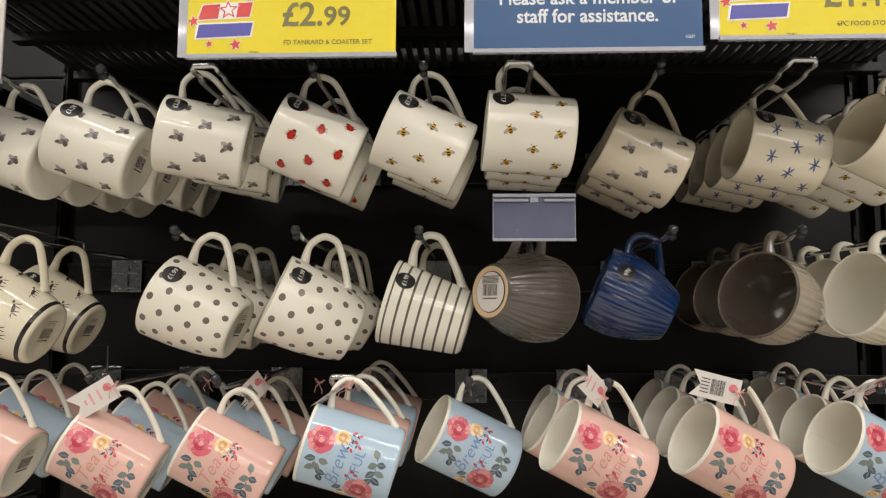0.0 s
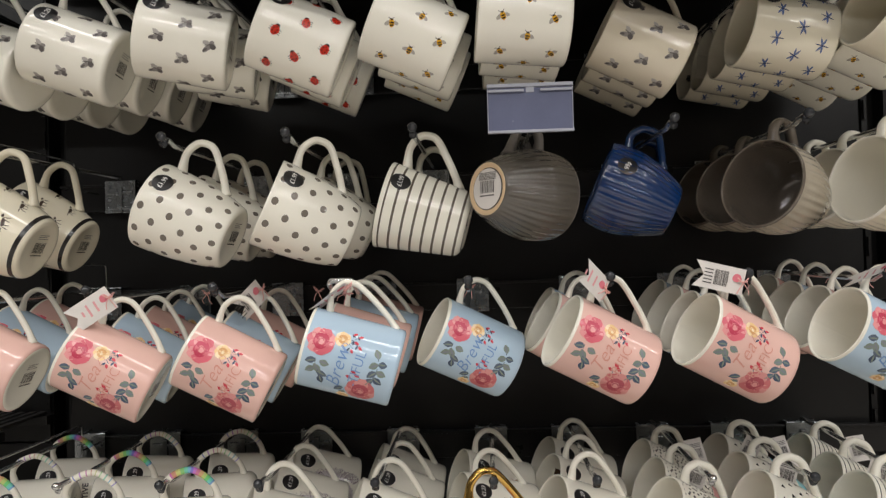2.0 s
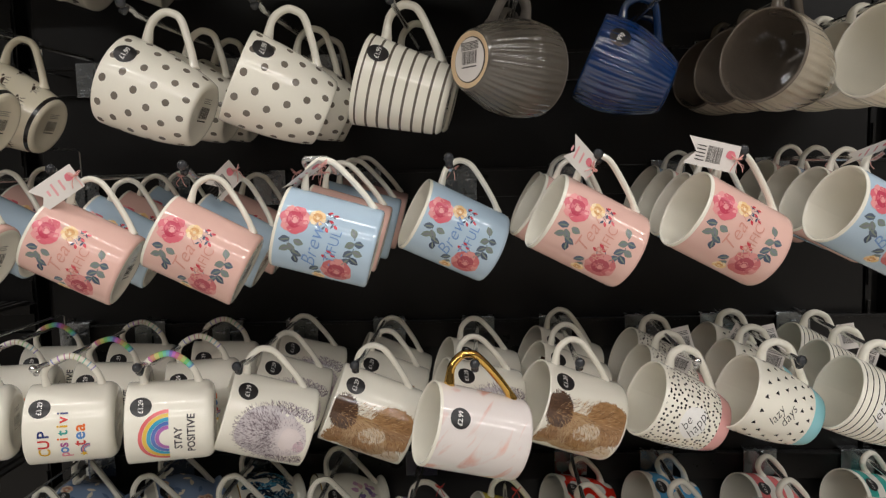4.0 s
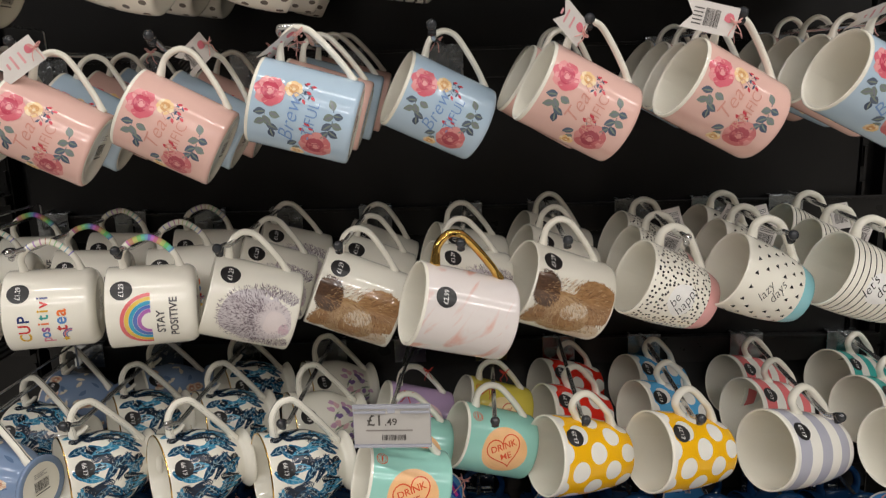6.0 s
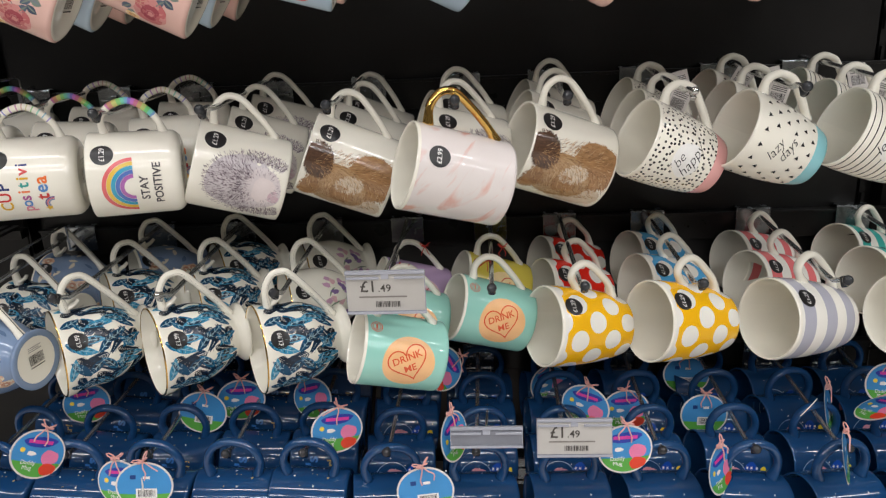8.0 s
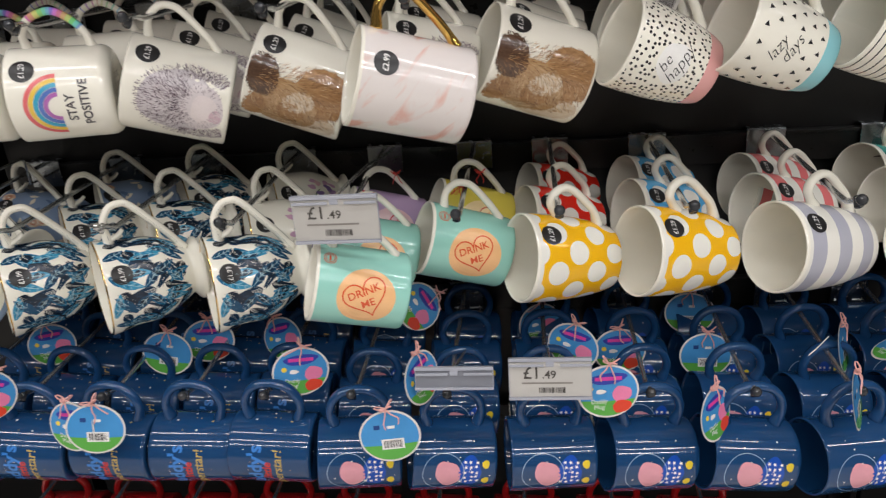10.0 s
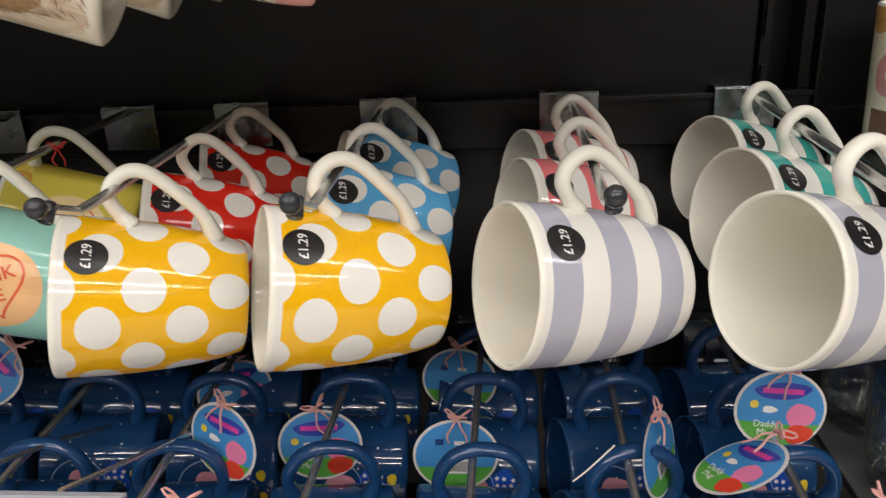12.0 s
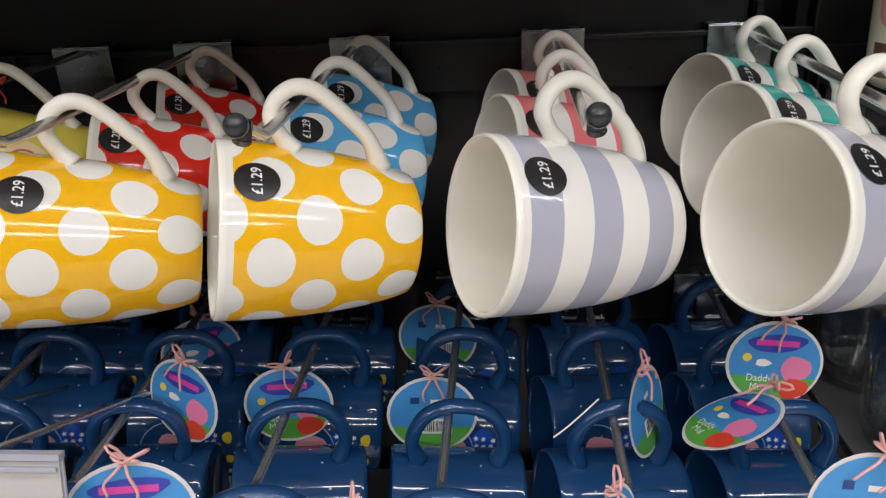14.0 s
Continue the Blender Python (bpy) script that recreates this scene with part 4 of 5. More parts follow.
# ---------------------------------------------------------------- the kinds of mug
TEA, BREW = ink(218, 156, 142), ink(122, 154, 202)
YELLOW, REDD, BLUED = rgb(242, 184, 4), rgb(224, 42, 26), rgb(90, 170, 220)
SPOT = rgb(234, 231, 222)
LEAF_GRIP = line_handle("lined_handle_glaze", CREAM, rgb(60, 56, 52))
KINDS = {
    "butterfly": dict(shape="straight", outer=WHITE_GLAZE, art=art_flutter, price="£1.29", at=(-50, -0.002), label="white china mug with grey butterfly motifs, hung by its handle"),
    "butterfly_greige": dict(shape="straight", outer=GREIGE_GLAZE, inner=GREIGE_GLAZE, art=art_flutter, price="£1.29", at=(-50, -0.002), label="greige mug with grey butterfly motifs, hung by its handle"),
    "ladybird": dict(shape="straight", outer=WHITE_GLAZE, art=art_ladybird, price="£1.29", at=(-50, -0.002), label="white china mug with red ladybird motifs, hung by its handle"),
    "bee": dict(shape="straight", outer=WHITE_GLAZE, art=art_bee, price="£1.29", at=(-50, -0.002), label="white china mug with small bee motifs, hung by its handle"),
    "dragonfly": dict(shape="straight", outer=BONE_GLAZE, inner=BONE_GLAZE, art=art_dragonfly, price="£1.29", at=(-50, -0.002), label="cream mug with blue dragonfly motifs, hung by its handle"),
    "cream": dict(shape="straight", outer=BONE_GLAZE, inner=BONE_GLAZE, label="plain cream mug hung by its handle"),
    "hound": dict(shape="round", outer=BONE_GLAZE, inner=BONE_GLAZE, art=art_hound, price="£1.99", at=(-50, -0.002), label="cream mug with dark sketches and a black foot band"),
    "grey_dots": dict(shape="round", outer=dots_on("grey_dot_glaze", CREAM, rgb(118, 110, 100), 0.0225, 0.0165, 0.0036, rim=CREAM, height=0.097), price="£1.99", at=(-52, 0), label="round cream mug with small taupe dots"),
    "lines": dict(shape="cone", outer=bands_on("taupe_line_glaze", CREAM, rgb(104, 96, 86), 0.0120, 0.0026, 0.006, 0.004, 0.092), price="£1.99", at=(-55, 0), label="tapered cream mug with thin taupe rings"),
    "ribbed_grey": dict(shape="bowl", outer=stoneware("grey_glaze", rgb(90, 85, 78)), inner=glaze("grey_inside_glaze", rgb(104, 98, 92)), ribs=36, card=True, label="ribbed grey stoneware mug with a barcode on its base"),
    "ribbed_blue": dict(shape="bowl", outer=stoneware("deep_blue_glaze", rgb(14, 47, 95)), inner=glaze("blue_inside_glaze", rgb(20, 44, 80)), ribs=36, price="99p", at=(-62, 0.006), label="ribbed deep blue stoneware mug"),
    "ribbed_taupe": dict(shape="bowl", outer=stoneware("taupe_glaze", rgb(172, 162, 144)), inner=stoneware("taupe_inside_glaze", rgb(100, 91, 81)), ribs=36, price="99p", at=(-30, 0), label="ribbed taupe stoneware mug with a dark inside"),
    "ribbed_white": dict(shape="bowl", outer=BONE_GLAZE, inner=WHITE_GLAZE, ribs=36, price="99p", at=(-30, 0), label="ribbed cream stoneware mug"),
    "rose_pink": dict(shape="can", outer=glaze("blush_glaze", rgb(232, 190, 178)), art=art_roses(("Tea", "RRIFIC", TEA)), group="rose mugs", label="blush pink straight mug printed with roses and lettering"),
    "rose_blue": dict(shape="can", outer=glaze("sky_glaze", rgb(184, 206, 224)), art=art_roses(("Brew", "-TIFUL", BREW)), group="rose mugs", label="pale blue straight mug printed with roses and lettering"),
    "cup_positive": dict(shape="low", outer=WHITE_GLAZE, grip=rainbow_handle("dashed_handle_glaze", CREAM, 0.22, 17.0, 0.5), art=art_cup, price="£1.29", at=(-52, 0), label="white mug with bright coloured lettering"),
    "rainbow": dict(shape="low", outer=WHITE_GLAZE, grip=rainbow_handle("rainbow_handle_glaze", CREAM, 1.0, 26.0), art=art_rainbow, price="£1.29", at=(-52, 0), label="white mug with a rainbow print and striped handle"),
    "hedge": dict(shape="photo", outer=WHITE_GLAZE, art=art_spines, price="£1.29", at=(-42, 0.002), label="white china mug with a grey spiky printed patch"),
    "autumn": dict(shape="photo", outer=WHITE_GLAZE, art=art_autumn, price="£1.29", at=(-42, 0.002), label="white china mug with a brown mottled printed patch"),
    "marble": dict(shape="gilt", outer=marble_on("blush_marble_glaze", rgb(230, 222, 218), rgb(222, 150, 128)), grip=GOLD, price="£2.99", at=(-62, 0.006), label="white marbled mug with a gold handle"),
    "be_happy": dict(shape="specked", outer=specks_on("speckled_glaze", CREAM, rgb(38, 36, 38), 172.0, 0.24, rgb(232, 172, 168), 0.018), art=art_happy, label="white mug with black specks and a pink foot"),
    "lazy_days": dict(shape="specked", outer=foot_band("aqua_foot_glaze", CREAM, rgb(146, 206, 214), 0.018), art=art_lazy, label="white mug with black triangles and an aqua foot"),
    "lets_do_this": dict(shape="specked", outer=bands_on("fine_line_glaze", CREAM, rgb(44, 42, 44), 0.0074, 0.0013, 0.0, 0.018, 0.090), art=art_lets, label="white mug with thin black rings and lettering"),
    "fronds": dict(shape="foot", outer=WHITE_GLAZE, rim=GOLD, grip=LEAF_GRIP, thumb=WHITE_GLAZE, art=art_fronds, price="£1.99", at=(-58, 0.002), group="footed mugs", label="footed white mug with dense blue fern print"),
    "meadow": dict(shape="foot", outer=glaze("dusty_blue_glaze", rgb(128, 148, 178)), grip=LEAF_GRIP, thumb=WHITE_GLAZE, art=art_meadow, price="£1.99", at=(-40, 0), group="footed mugs", label="footed dusty blue mug with cream flowers"),
    "lilac": dict(shape="foot", outer=WHITE_GLAZE, rim=GOLD, grip=LEAF_GRIP, thumb=WHITE_GLAZE, art=art_lilac, price="£1.99", at=(-50, 0.002), group="footed mugs", label="footed white mug with lilac flowers"),
    "mint": dict(shape="mint", outer=glaze("mint_glaze", rgb(158, 214, 200)), art=art_heart(ink(244, 192, 136), ink(222, 90, 52)), label="mint green mug with an orange heart and lettering"),
    "mauve": dict(shape="mint", outer=glaze("mauve_glaze", rgb(196, 168, 206)), art=art_heart(ink(236, 200, 206), ink(204, 70, 90)), label="mauve mug with a heart print in clear wrap"),
    "lemon": dict(shape="mint", outer=glaze("lemon_glaze", rgb(222, 204, 84)), art=art_heart(ink(240, 214, 160), ink(204, 90, 70)), label="lemon yellow mug with a heart print"),
    "yellow_dots": dict(shape="barrel", outer=dots_on("yellow_dot_glaze", YELLOW, SPOT, 0.0400, 0.0232, 0.0116, rim=SPOT, height=0.0990), price="£1.29", at=(-40, 0.001), label="yellow mug with large white dots"),
    "red_dots": dict(shape="barrel", outer=dots_on("red_dot_glaze", REDD, SPOT, 0.0400, 0.0232, 0.0116, rim=SPOT, height=0.0990), price="£1.29", at=(-40, 0.001), label="red mug with large white dots"),
    "blue_dots": dict(shape="barrel", outer=dots_on("blue_dot_glaze", BLUED, SPOT, 0.0400, 0.0232, 0.0116, rim=SPOT, height=0.0990), price="£1.29", at=(-40, 0.001), label="light blue mug with large white dots"),
    "grey_bands": dict(shape="barrel", outer=bands_on("grey_band_glaze", SPOT, rgb(176, 176, 188), 0.0345, 0.0175, 0.0120, 0.0, 0.1005), price="£1.29", at=(-40, 0.001), label="white mug with broad grey bands"),
    "pink_bands": dict(shape="barrel", outer=bands_on("pink_band_glaze", SPOT, rgb(226, 118, 120), 0.0345, 0.0175, 0.0120, 0.0, 0.1005), price="£1.29", at=(-40, 0.001), label="white mug with broad pink bands"),
    "teal_bands": dict(shape="barrel", outer=bands_on("teal_band_glaze", SPOT, rgb(70, 170, 160), 0.0345, 0.0175, 0.0120, 0.0, 0.1005), price="£1.29", at=(-40, 0.001), label="white mug with broad teal bands"),
    "night": dict(shape="navy", outer=NAVY, inner=NAVY, art=art_night, group="navy mugs", base=False, label="navy blue mug with star specks and lettering"),
    "orbit": dict(shape="navy", outer=NAVY, inner=NAVY, art=art_orbit, group="navy mugs", base=False, label="navy blue mug with star specks and plain round shapes"),
    "scarlet": dict(shape="navy", outer=glaze("scarlet_glaze", rgb(168, 24, 28)), inner=glaze("scarlet_inside_glaze", rgb(150, 24, 26)), group="red mugs", base=False, label="plain red mug hung by its handle"),
    "biscuit": dict(shape="tall", outer=BONE_GLAZE, art=art_biscuits, label="white mug printed with biscuits, standing on a shelf"),
}
# ---------------------------------------------------------------- the setting
WALL_Y, LEFT, RIGHT = 1.200, -0.640, 0.594
BALL_Z = {1: 1.564, 2: 1.400, 3: 1.239, 4: 1.021, 5: 0.820, 6: 0.616, 7: 0.412}
TIP_Y = {1: 0.800, 2: 0.850, 3: 0.868, 4: 0.890, 5: 0.890, 6: 0.890, 7: 0.890}


def slab_thing(name, label, category, box, mat, bevel=0.0, kind="structure"):
    ob = new(name, boxes_mesh(name, [box], mat, bevel))
    return tagged(ob, label, category, kind=kind)


slab_thing("floor", "pale vinyl shop floor", "floor", (-4, 4, -4.5, 1.7, -0.05, 0), FLOOR_VINYL)
slab_thing("ceiling", "white tiled shop ceiling", "ceiling", (-4, 4, -4.5, 1.7, 3.05, 3.10), CEILING_TILE)
# walls out of view, added to set bounce light and what the panels reflect
slab_thing("wall_south", "unseen grey wall added to close the room", "wall", (-4, 4, -4.6, -4.5, 0, 3.05), WALL_PAINT)
slab_thing("wall_west", "unseen grey wall added to close the room", "wall", (-4.1, -4, -4.5, 1.7, 0, 3.05), WALL_PAINT)
slab_thing("wall_east", "unseen grey wall added to close the room", "wall", (4, 4.1, -4.5, 1.7, 0, 3.05), WALL_PAINT)
slab_thing("wall_north", "unseen grey wall added behind the shelving", "wall", (-4, 4, 1.6, 1.7, 0, 3.05), WALL_PAINT)

DIFFUSER = Nodes("lamp_diffuser")
DIFFUSER.put(DIFFUSER.bsdf.inputs["Base Color"], (0.85, 0.85, 0.82, 1))
DIFFUSER.put(DIFFUSER.bsdf.inputs["Emission Color"], (*LAMP_COLOUR, 1))
DIFFUSER.put(DIFFUSER.bsdf.inputs["Emission Strength"], 3.0)
# all out of view; the row at y=-2.7 is added for fill
for lamp_y in (0.12, -1.3, -2.7):
    for lamp_x in (-3.0, -1.5, 0.0, 1.5, 3.0):
        t = thing("ceiling_light", "unseen long white strip light on the ceiling", "ceiling light", "strip lights", at=pose(lamp_x, lamp_y, LAMP_Z))
        part("housing", boxes_mesh("housing", [(-0.72, 0.72, -0.06, 0.06, 0.005, 0.05)], CEILING_TILE, 0.004), t)
        part("diffuser", boxes_mesh("diffuser", [(-0.70, 0.70, -0.045, 0.045, -0.01, 0.004)], DIFFUSER.mat, 0.003), t)

# back panels, one between each two rails, with a thin joint
edges = [0.12, 0.395, 0.598, 0.800, 0.999, 1.218, 1.380, 1.545, 1.690, 1.95, 2.25]
for z0, z1 in zip(edges, edges[1:]):
    slab_thing("back_panel", "black powder-coated steel back panel", "panel", (LEFT, RIGHT - 0.042, WALL_Y, WALL_Y + 0.012, z0 + 0.0012, z1 - 0.0012), BLACK_METAL, 0.002)
    slab_thing("back_panel", "black powder-coated steel back panel", "panel", (RIGHT + 0.006, 1.75, WALL_Y - 0.004, WALL_Y + 0.010, z0 - 0.012, z1 - 0.0144), BLACK_METAL, 0.002)
    slab_thing("back_panel", "black powder-coated steel back panel", "panel", (-1.85, LEFT - 0.03, WALL_Y, WALL_Y + 0.012, z0 + 0.0012, z1 - 0.0012), BLACK_METAL, 0.002)
slab_thing("plinth", "black steel shelving plinth", "plinth", (-1.85, 1.75, 0.80, 1.21, 0.0, 0.12), BLACK_METAL, 0.003)


def upright(x):
    t = thing("upright", "black slotted steel shelving upright", "upright", "uprights", "structure")
    part("post", boxes_mesh("post", [(x - 0.020, x - 0.012, WALL_Y + 0.002, WALL_Y + 0.045, 0.12, 2.25), (x + 0.012, x + 0.020, WALL_Y + 0.002, WALL_Y + 0.045, 0.12, 2.25), (x - 0.012, x + 0.012, WALL_Y + 0.034, WALL_Y + 0.045, 0.12, 2.25)], BLACK_METAL), t)
    tabs = [(x - 0.019, x - 0.015, WALL_Y - 0.004, WALL_Y + 0.002, 0.30 + 0.05 * i, 0.328 + 0.05 * i) for i in range(36)]
    part("slot_tabs", boxes_mesh("slot_tabs", tabs, BLACK_RAIL), t)


upright(RIGHT - 0.018)
upright(LEFT - 0.015)

for row, z in BALL_Z.items():
    top = z - 0.011
    t = thing("hanging_rail", "black steel rail that carries the hooks", "rail", "hook rails", "structure")
    part("bar", boxes_mesh("bar", [(LEFT, RIGHT, WALL_Y - 0.014, WALL_Y - 0.002, top - 0.040, top)], BLACK_RAIL, 0.0015), t)
    part("lip", boxes_mesh("lip", [(LEFT, RIGHT, WALL_Y - 0.018, WALL_Y - 0.014, top - 0.003, top + 0.001)], BLACK_RAIL, 0.0006), t)
    if row in (3, 4, 5):
        t2 = thing("hanging_rail", "black steel rail of the next bay", "rail", "hook rails", "structure")
        part("bar", boxes_mesh("bar", [(RIGHT + 0.010, 1.75, WALL_Y - 0.014, WALL_Y - 0.005, top - 0.052, top - 0.014)], BLACK_RAIL, 0.0015), t2)


def slatted_shelf(label, x0, x1, y0, y1, z, pitch=0.0165, along="y"):
    t = thing("wire_shelf", label, "shelf", "slatted shelves", "structure")
    part("front_lip", boxes_mesh("front_lip", [(x0, x1, y0 - 0.004, y0, z - 0.012, z + 0.034)], BLACK_RAIL, 0.001), t)
    for k in (0.30, 0.62, 0.985):
        part("cross_bar", boxes_mesh("cross_bar", [(x0, x1, y0 + (y1 - y0) * k - 0.010, y0 + (y1 - y0) * k + 0.010, z - 0.014, z - 0.0005)], BLACK_RAIL, 0.001), t)
    n = int((x1 - x0) / pitch)
    slat = boxes_mesh("slat", [(0, pitch * 0.55, 0, y1 - y0, 0, 0.004)], SLAT_GREY)
    for i in range(n):
        part("slat", slat, t).location = (x0 + i * pitch, y0, z)
    return t


slatted_shelf("black slatted steel shelf above the mugs", LEFT, RIGHT, 0.752, 1.185, 1.692)
# added cover that keeps lamp light from falling through the slats
slab_thing("slat_cover", "black panel added over the shelf slats", "shelf", (LEFT, RIGHT, 0.7485, 1.185, 1.7265, 1.7290), BLACK_METAL, 0.001)
slatted_shelf("black slatted steel shelf of the next bay", -1.80, -0.66, 0.80, 1.185, 1.62)
# added light blocker that darkens this bay; its right end stays open
slab_thing("slat_cover", "black panel added over the shelf slats", "shelf", (-1.80, -0.745, 0.802, 1.185, 1.6250, 1.6280), BLACK_METAL, 0.001)
slatted_shelf("black slatted steel shelf of the next bay", -1.80, -0.66, 0.86, 1.185, 1.045)
slatted_shelf("black slatted steel shelf of the next bay", -1.80, -0.66, 0.86, 1.185, 0.815)
slatted_shelf("black slatted steel shelf of the next bay", 0.606, 1.72, 1.00, 1.185, 0.768)
slatted_shelf("black slatted steel shelf of the next bay", 0.606, 1.72, 0.92, 1.185, 0.533)
for y, z in ((1.005, 0.768), (0.925, 0.533)):
    slab_thing("slat_cover", "black panel added over the shelf slats" if y > 1 else "grey steel shelf panel", "shelf", (0.606, 1.72, y, 1.18, z + 0.0045, z + 0.0075), BLACK_METAL if y > 1 else PALE_STEEL, 0.001)
slab_thing("shelf_bracket", "black steel shelf bracket", "bracket", (-0.664, -0.660, 0.80, 1.195, 1.55, 1.615), BLACK_METAL, 0.001)


def side_fence(x, z, drop):
    t = thing("wire_divider", "thin steel wire divider between two bays", "wire divider", "wire dividers")
    part("wire", tube("wire", [(x, 0.80, z), (x, 0.95, z), (x, 1.10, z), (x, 1.118, z), (x, 1.122, z - 0.004), (x, 1.122, z - drop), (x, 1.196, z - drop)], 0.0016, 0.0016, CHROME, ring=8), t)


side_fence(-0.583, 1.416, 0.040)
side_fence(-0.540, 1.268, 0.036)
side_fence(-0.580, 1.040, 0.036)
side_fence(-0.560, 0.836, 0.036)

# ---------------------------------------------------------------- hooks
HOOKS = {}


DROP = {1: 0.0, 2: 0.001, 3: 0.007, 4: 0.0, 5: 0.0085, 6: 0.006, 7: 0.0}


def hook_line(z, y):
    """The height of the wire's axis under the handles, from its ball's height, at the distance y behind the ball."""
    return z - 0.0045 + 0.004 * (y - 0.03) / 0.27


def make_hook(row, x, style="ball", long=0.0):
    z, y0 = BALL_Z[row], TIP_Y[row] - long
    key = (style, row)
    m = pose(x, y0, z)
    if key in HOOKS and not long:
        return copy_thing(HOOKS[key], m)
    back = WALL_Y - 0.016 - y0
    t = thing("display_hook", {"loop": "chrome double-wire display hook with a looped end", "ball": "chrome display hook with a black ball tip", "bare": "chrome display hook with a bare steel tip"}[style], "hook", "display hooks", at=m)
    sag = -DROP[row]
    zb = hook_line(sag, back)
    if style == "loop":
        w = 0.0135
        side = [(w, back, zb), (w, 0.16, hook_line(sag, 0.16)), (w, 0.045, hook_line(sag, 0.045)), (w, 0.026, hook_line(sag, 0.026) + 0.004), (w, 0.008, -0.001), (w * 0.8, 0.002, 0.003)]
        line = catmull(side, 4) + catmull([(-p[0], p[1], p[2]) for p in side[::-1]], 4)
        part("wire_loop", tube("wire_loop", line, 0.0030, 0.0030, CHROME, ring=10), t)
    else:
        line = catmull([(0, back, zb), (0, 0.20, hook_line(sag, 0.20)), (0, 0.10, hook_line(sag, 0.10)), (0, 0.040, hook_line(sag, 0.040)), (0, 0.026, hook_line(sag, 0.026) + 0.003), (0, 0.004, -0.001)], 5)
        part("wire", tube("wire", line, 0.0029, 0.0029, CHROME, ring=12), t)
        ball = bmesh.new()
        r = 0.0054 if style == "ball" else 0.0042
        bmesh.ops.create_uvsphere(ball, u_segments=20, v_segments=12, radius=r)
        bmesh.ops.create_cone(ball, segments=16, radius1=r * 0.78, radius2=r * 0.62, depth=0.010, cap_ends=True, matrix=pose(0, 0.008, -0.0046, -55))
        me = bpy.data.meshes.new("ball_tip")
        ball.to_mesh(me)
        ball.free()
        me.materials.append(BALL if style == "ball" else BARE_BALL)
        me.polygons.foreach_set("use_smooth", [True] * len(me.polygons))
        part("ball_tip", me, t, "black plastic ball" if style == "ball" else "bare steel tip")
    top = -0.008
    low = top - (0.034 if row == 5 else 0.046)
    plate = [(-0.0235, 0.0235, back - 0.0045, back - 0.003, low, top + 0.002), (-0.0235, 0.0235, back - 0.003, back + 0.014, top + 0.0012, top + 0.0030)]
    if row != 5:
        plate += [(-0.019, 0.019, back - 0.0075, back - 0.0045, top - 0.018, top - 0.014), (-0.019, 0.019, back - 0.0075, back - 0.0045, low + 0.005, low + 0.009), (-0.004, 0.004, back - 0.008, back - 0.0045, low, top - 0.008)]
    part("back_plate", boxes_mesh("back_plate", plate, ZINC, 0.0006), t, "zinc-plated back plate")
    if not long:
        HOOKS[key] = t
    return t


def ticket_rail(x, y, z, width, height, hook_row, words=None, face=None, tip=0.0):
    """A clear ticket holder on a wire above a hook; z is its top."""
    t = thing("ticket_holder", "clear plastic ticket holder with a printed price card" if words else "empty clear plastic ticket holder with a smoky insert", "price holder", "ticket holders", at=pose(x, y, z, tip))
    back = WALL_Y - 0.020 - y
    zr = BALL_Z[hook_row] - 0.012 - z
    part("arm", tube("arm", [(0, back, zr), (0, back * 0.5, zr * 0.45 + 0.002), (0, 0.012, -0.003), (0, 0.004, -0.006)], 0.0019, 0.0019, CHROME, ring=8), t)
    w = width / 2
    part("holder", boxes_mesh("holder", [(-w, w, 0.0012, 0.0026, -height, 0.0), (-w, w, -0.0016, 0.0036, -0.0026, 0.0008), (-w, w, -0.0028, 0.0026, -height - 0.0006, -height + 0.0020)], LIP, 0.0003), t, "clear plastic holder")
    part("clip_bar", boxes_mesh("clip_bar", [(-w * 0.97, -0.006, -0.0030, -0.0014, -0.0075, -0.0050), (0.010, w * 0.97, -0.0030, -0.0014, -0.0075, -0.0050), (-0.004, 0.004, -0.0010, 0.0036, -0.008, 0.0006)], LIP, 0.0003), t)
    card = part("card", boxes_mesh("card", [(-w + 0.001, w - 0.001, -0.0002, 0.0008, -height + 0.0024, -0.0034)], face or TICKET), t)
    if words:
        p = Print()
        p.letter(words[0], -0.018, -height * 0.36, 0.0175, ink(84, 80, 76), 1, 0, 0, 0.01)
        p.letter(words[1], -0.001, -height * 0.40, 0.0115, ink(84, 80, 76), 1, 0, 0, 0.01)
        p.slab(-0.028, 0.022, -height * 0.62, -height * 0.58, ink(140, 134, 128), 1)
        p.barcode(0.002, -height * 0.78, 0.026, height * 0.14, 1, 9)
        tagged(part("writing", p.mesh("writing", lambda s, h, off: (s, -0.0004 - off, h)), card), kind="stuff")
    return t


RND = random.Random(17)


def chain(row, x, kinds, y, tilt, yaw, gap=0.0, style="ball", lean=0.0, dx=0.0, dz=0.0, back=0.0):
    """A hook with its mugs, from the nearest to the aisle backwards. y: the first handle's place."""
    make_hook(row, x, style)
    z0, y0 = BALL_Z[row], TIP_Y[row]
    yy, before, limit = y, 0.0, WALL_Y - (0.003 if row == 5 else 0.016)
    for i, kind in enumerate(kinds):
        j, size = (0.0, 1.0) if i == 0 else (1.0, (0.90, 0.86)[i - 1] if row == 5 and x > 0.1 else 0.94)
        loose = 0.4 if row == 5 else 1.0
        R = SHAPES[KINDS[kind]["shape"]][1] * size
        if i:
            yy += max((before + R) / math.cos(radians(yaw * 0.85)), gap)
        if yy > limit - R + 0.040:
            break
        yy, before = min(yy, limit - R), R
        wire = z0 + hook_line(0, max(yy - y0, 0.03)) + 0.0029
        off = 0.008 if style == "loop" else 0.0
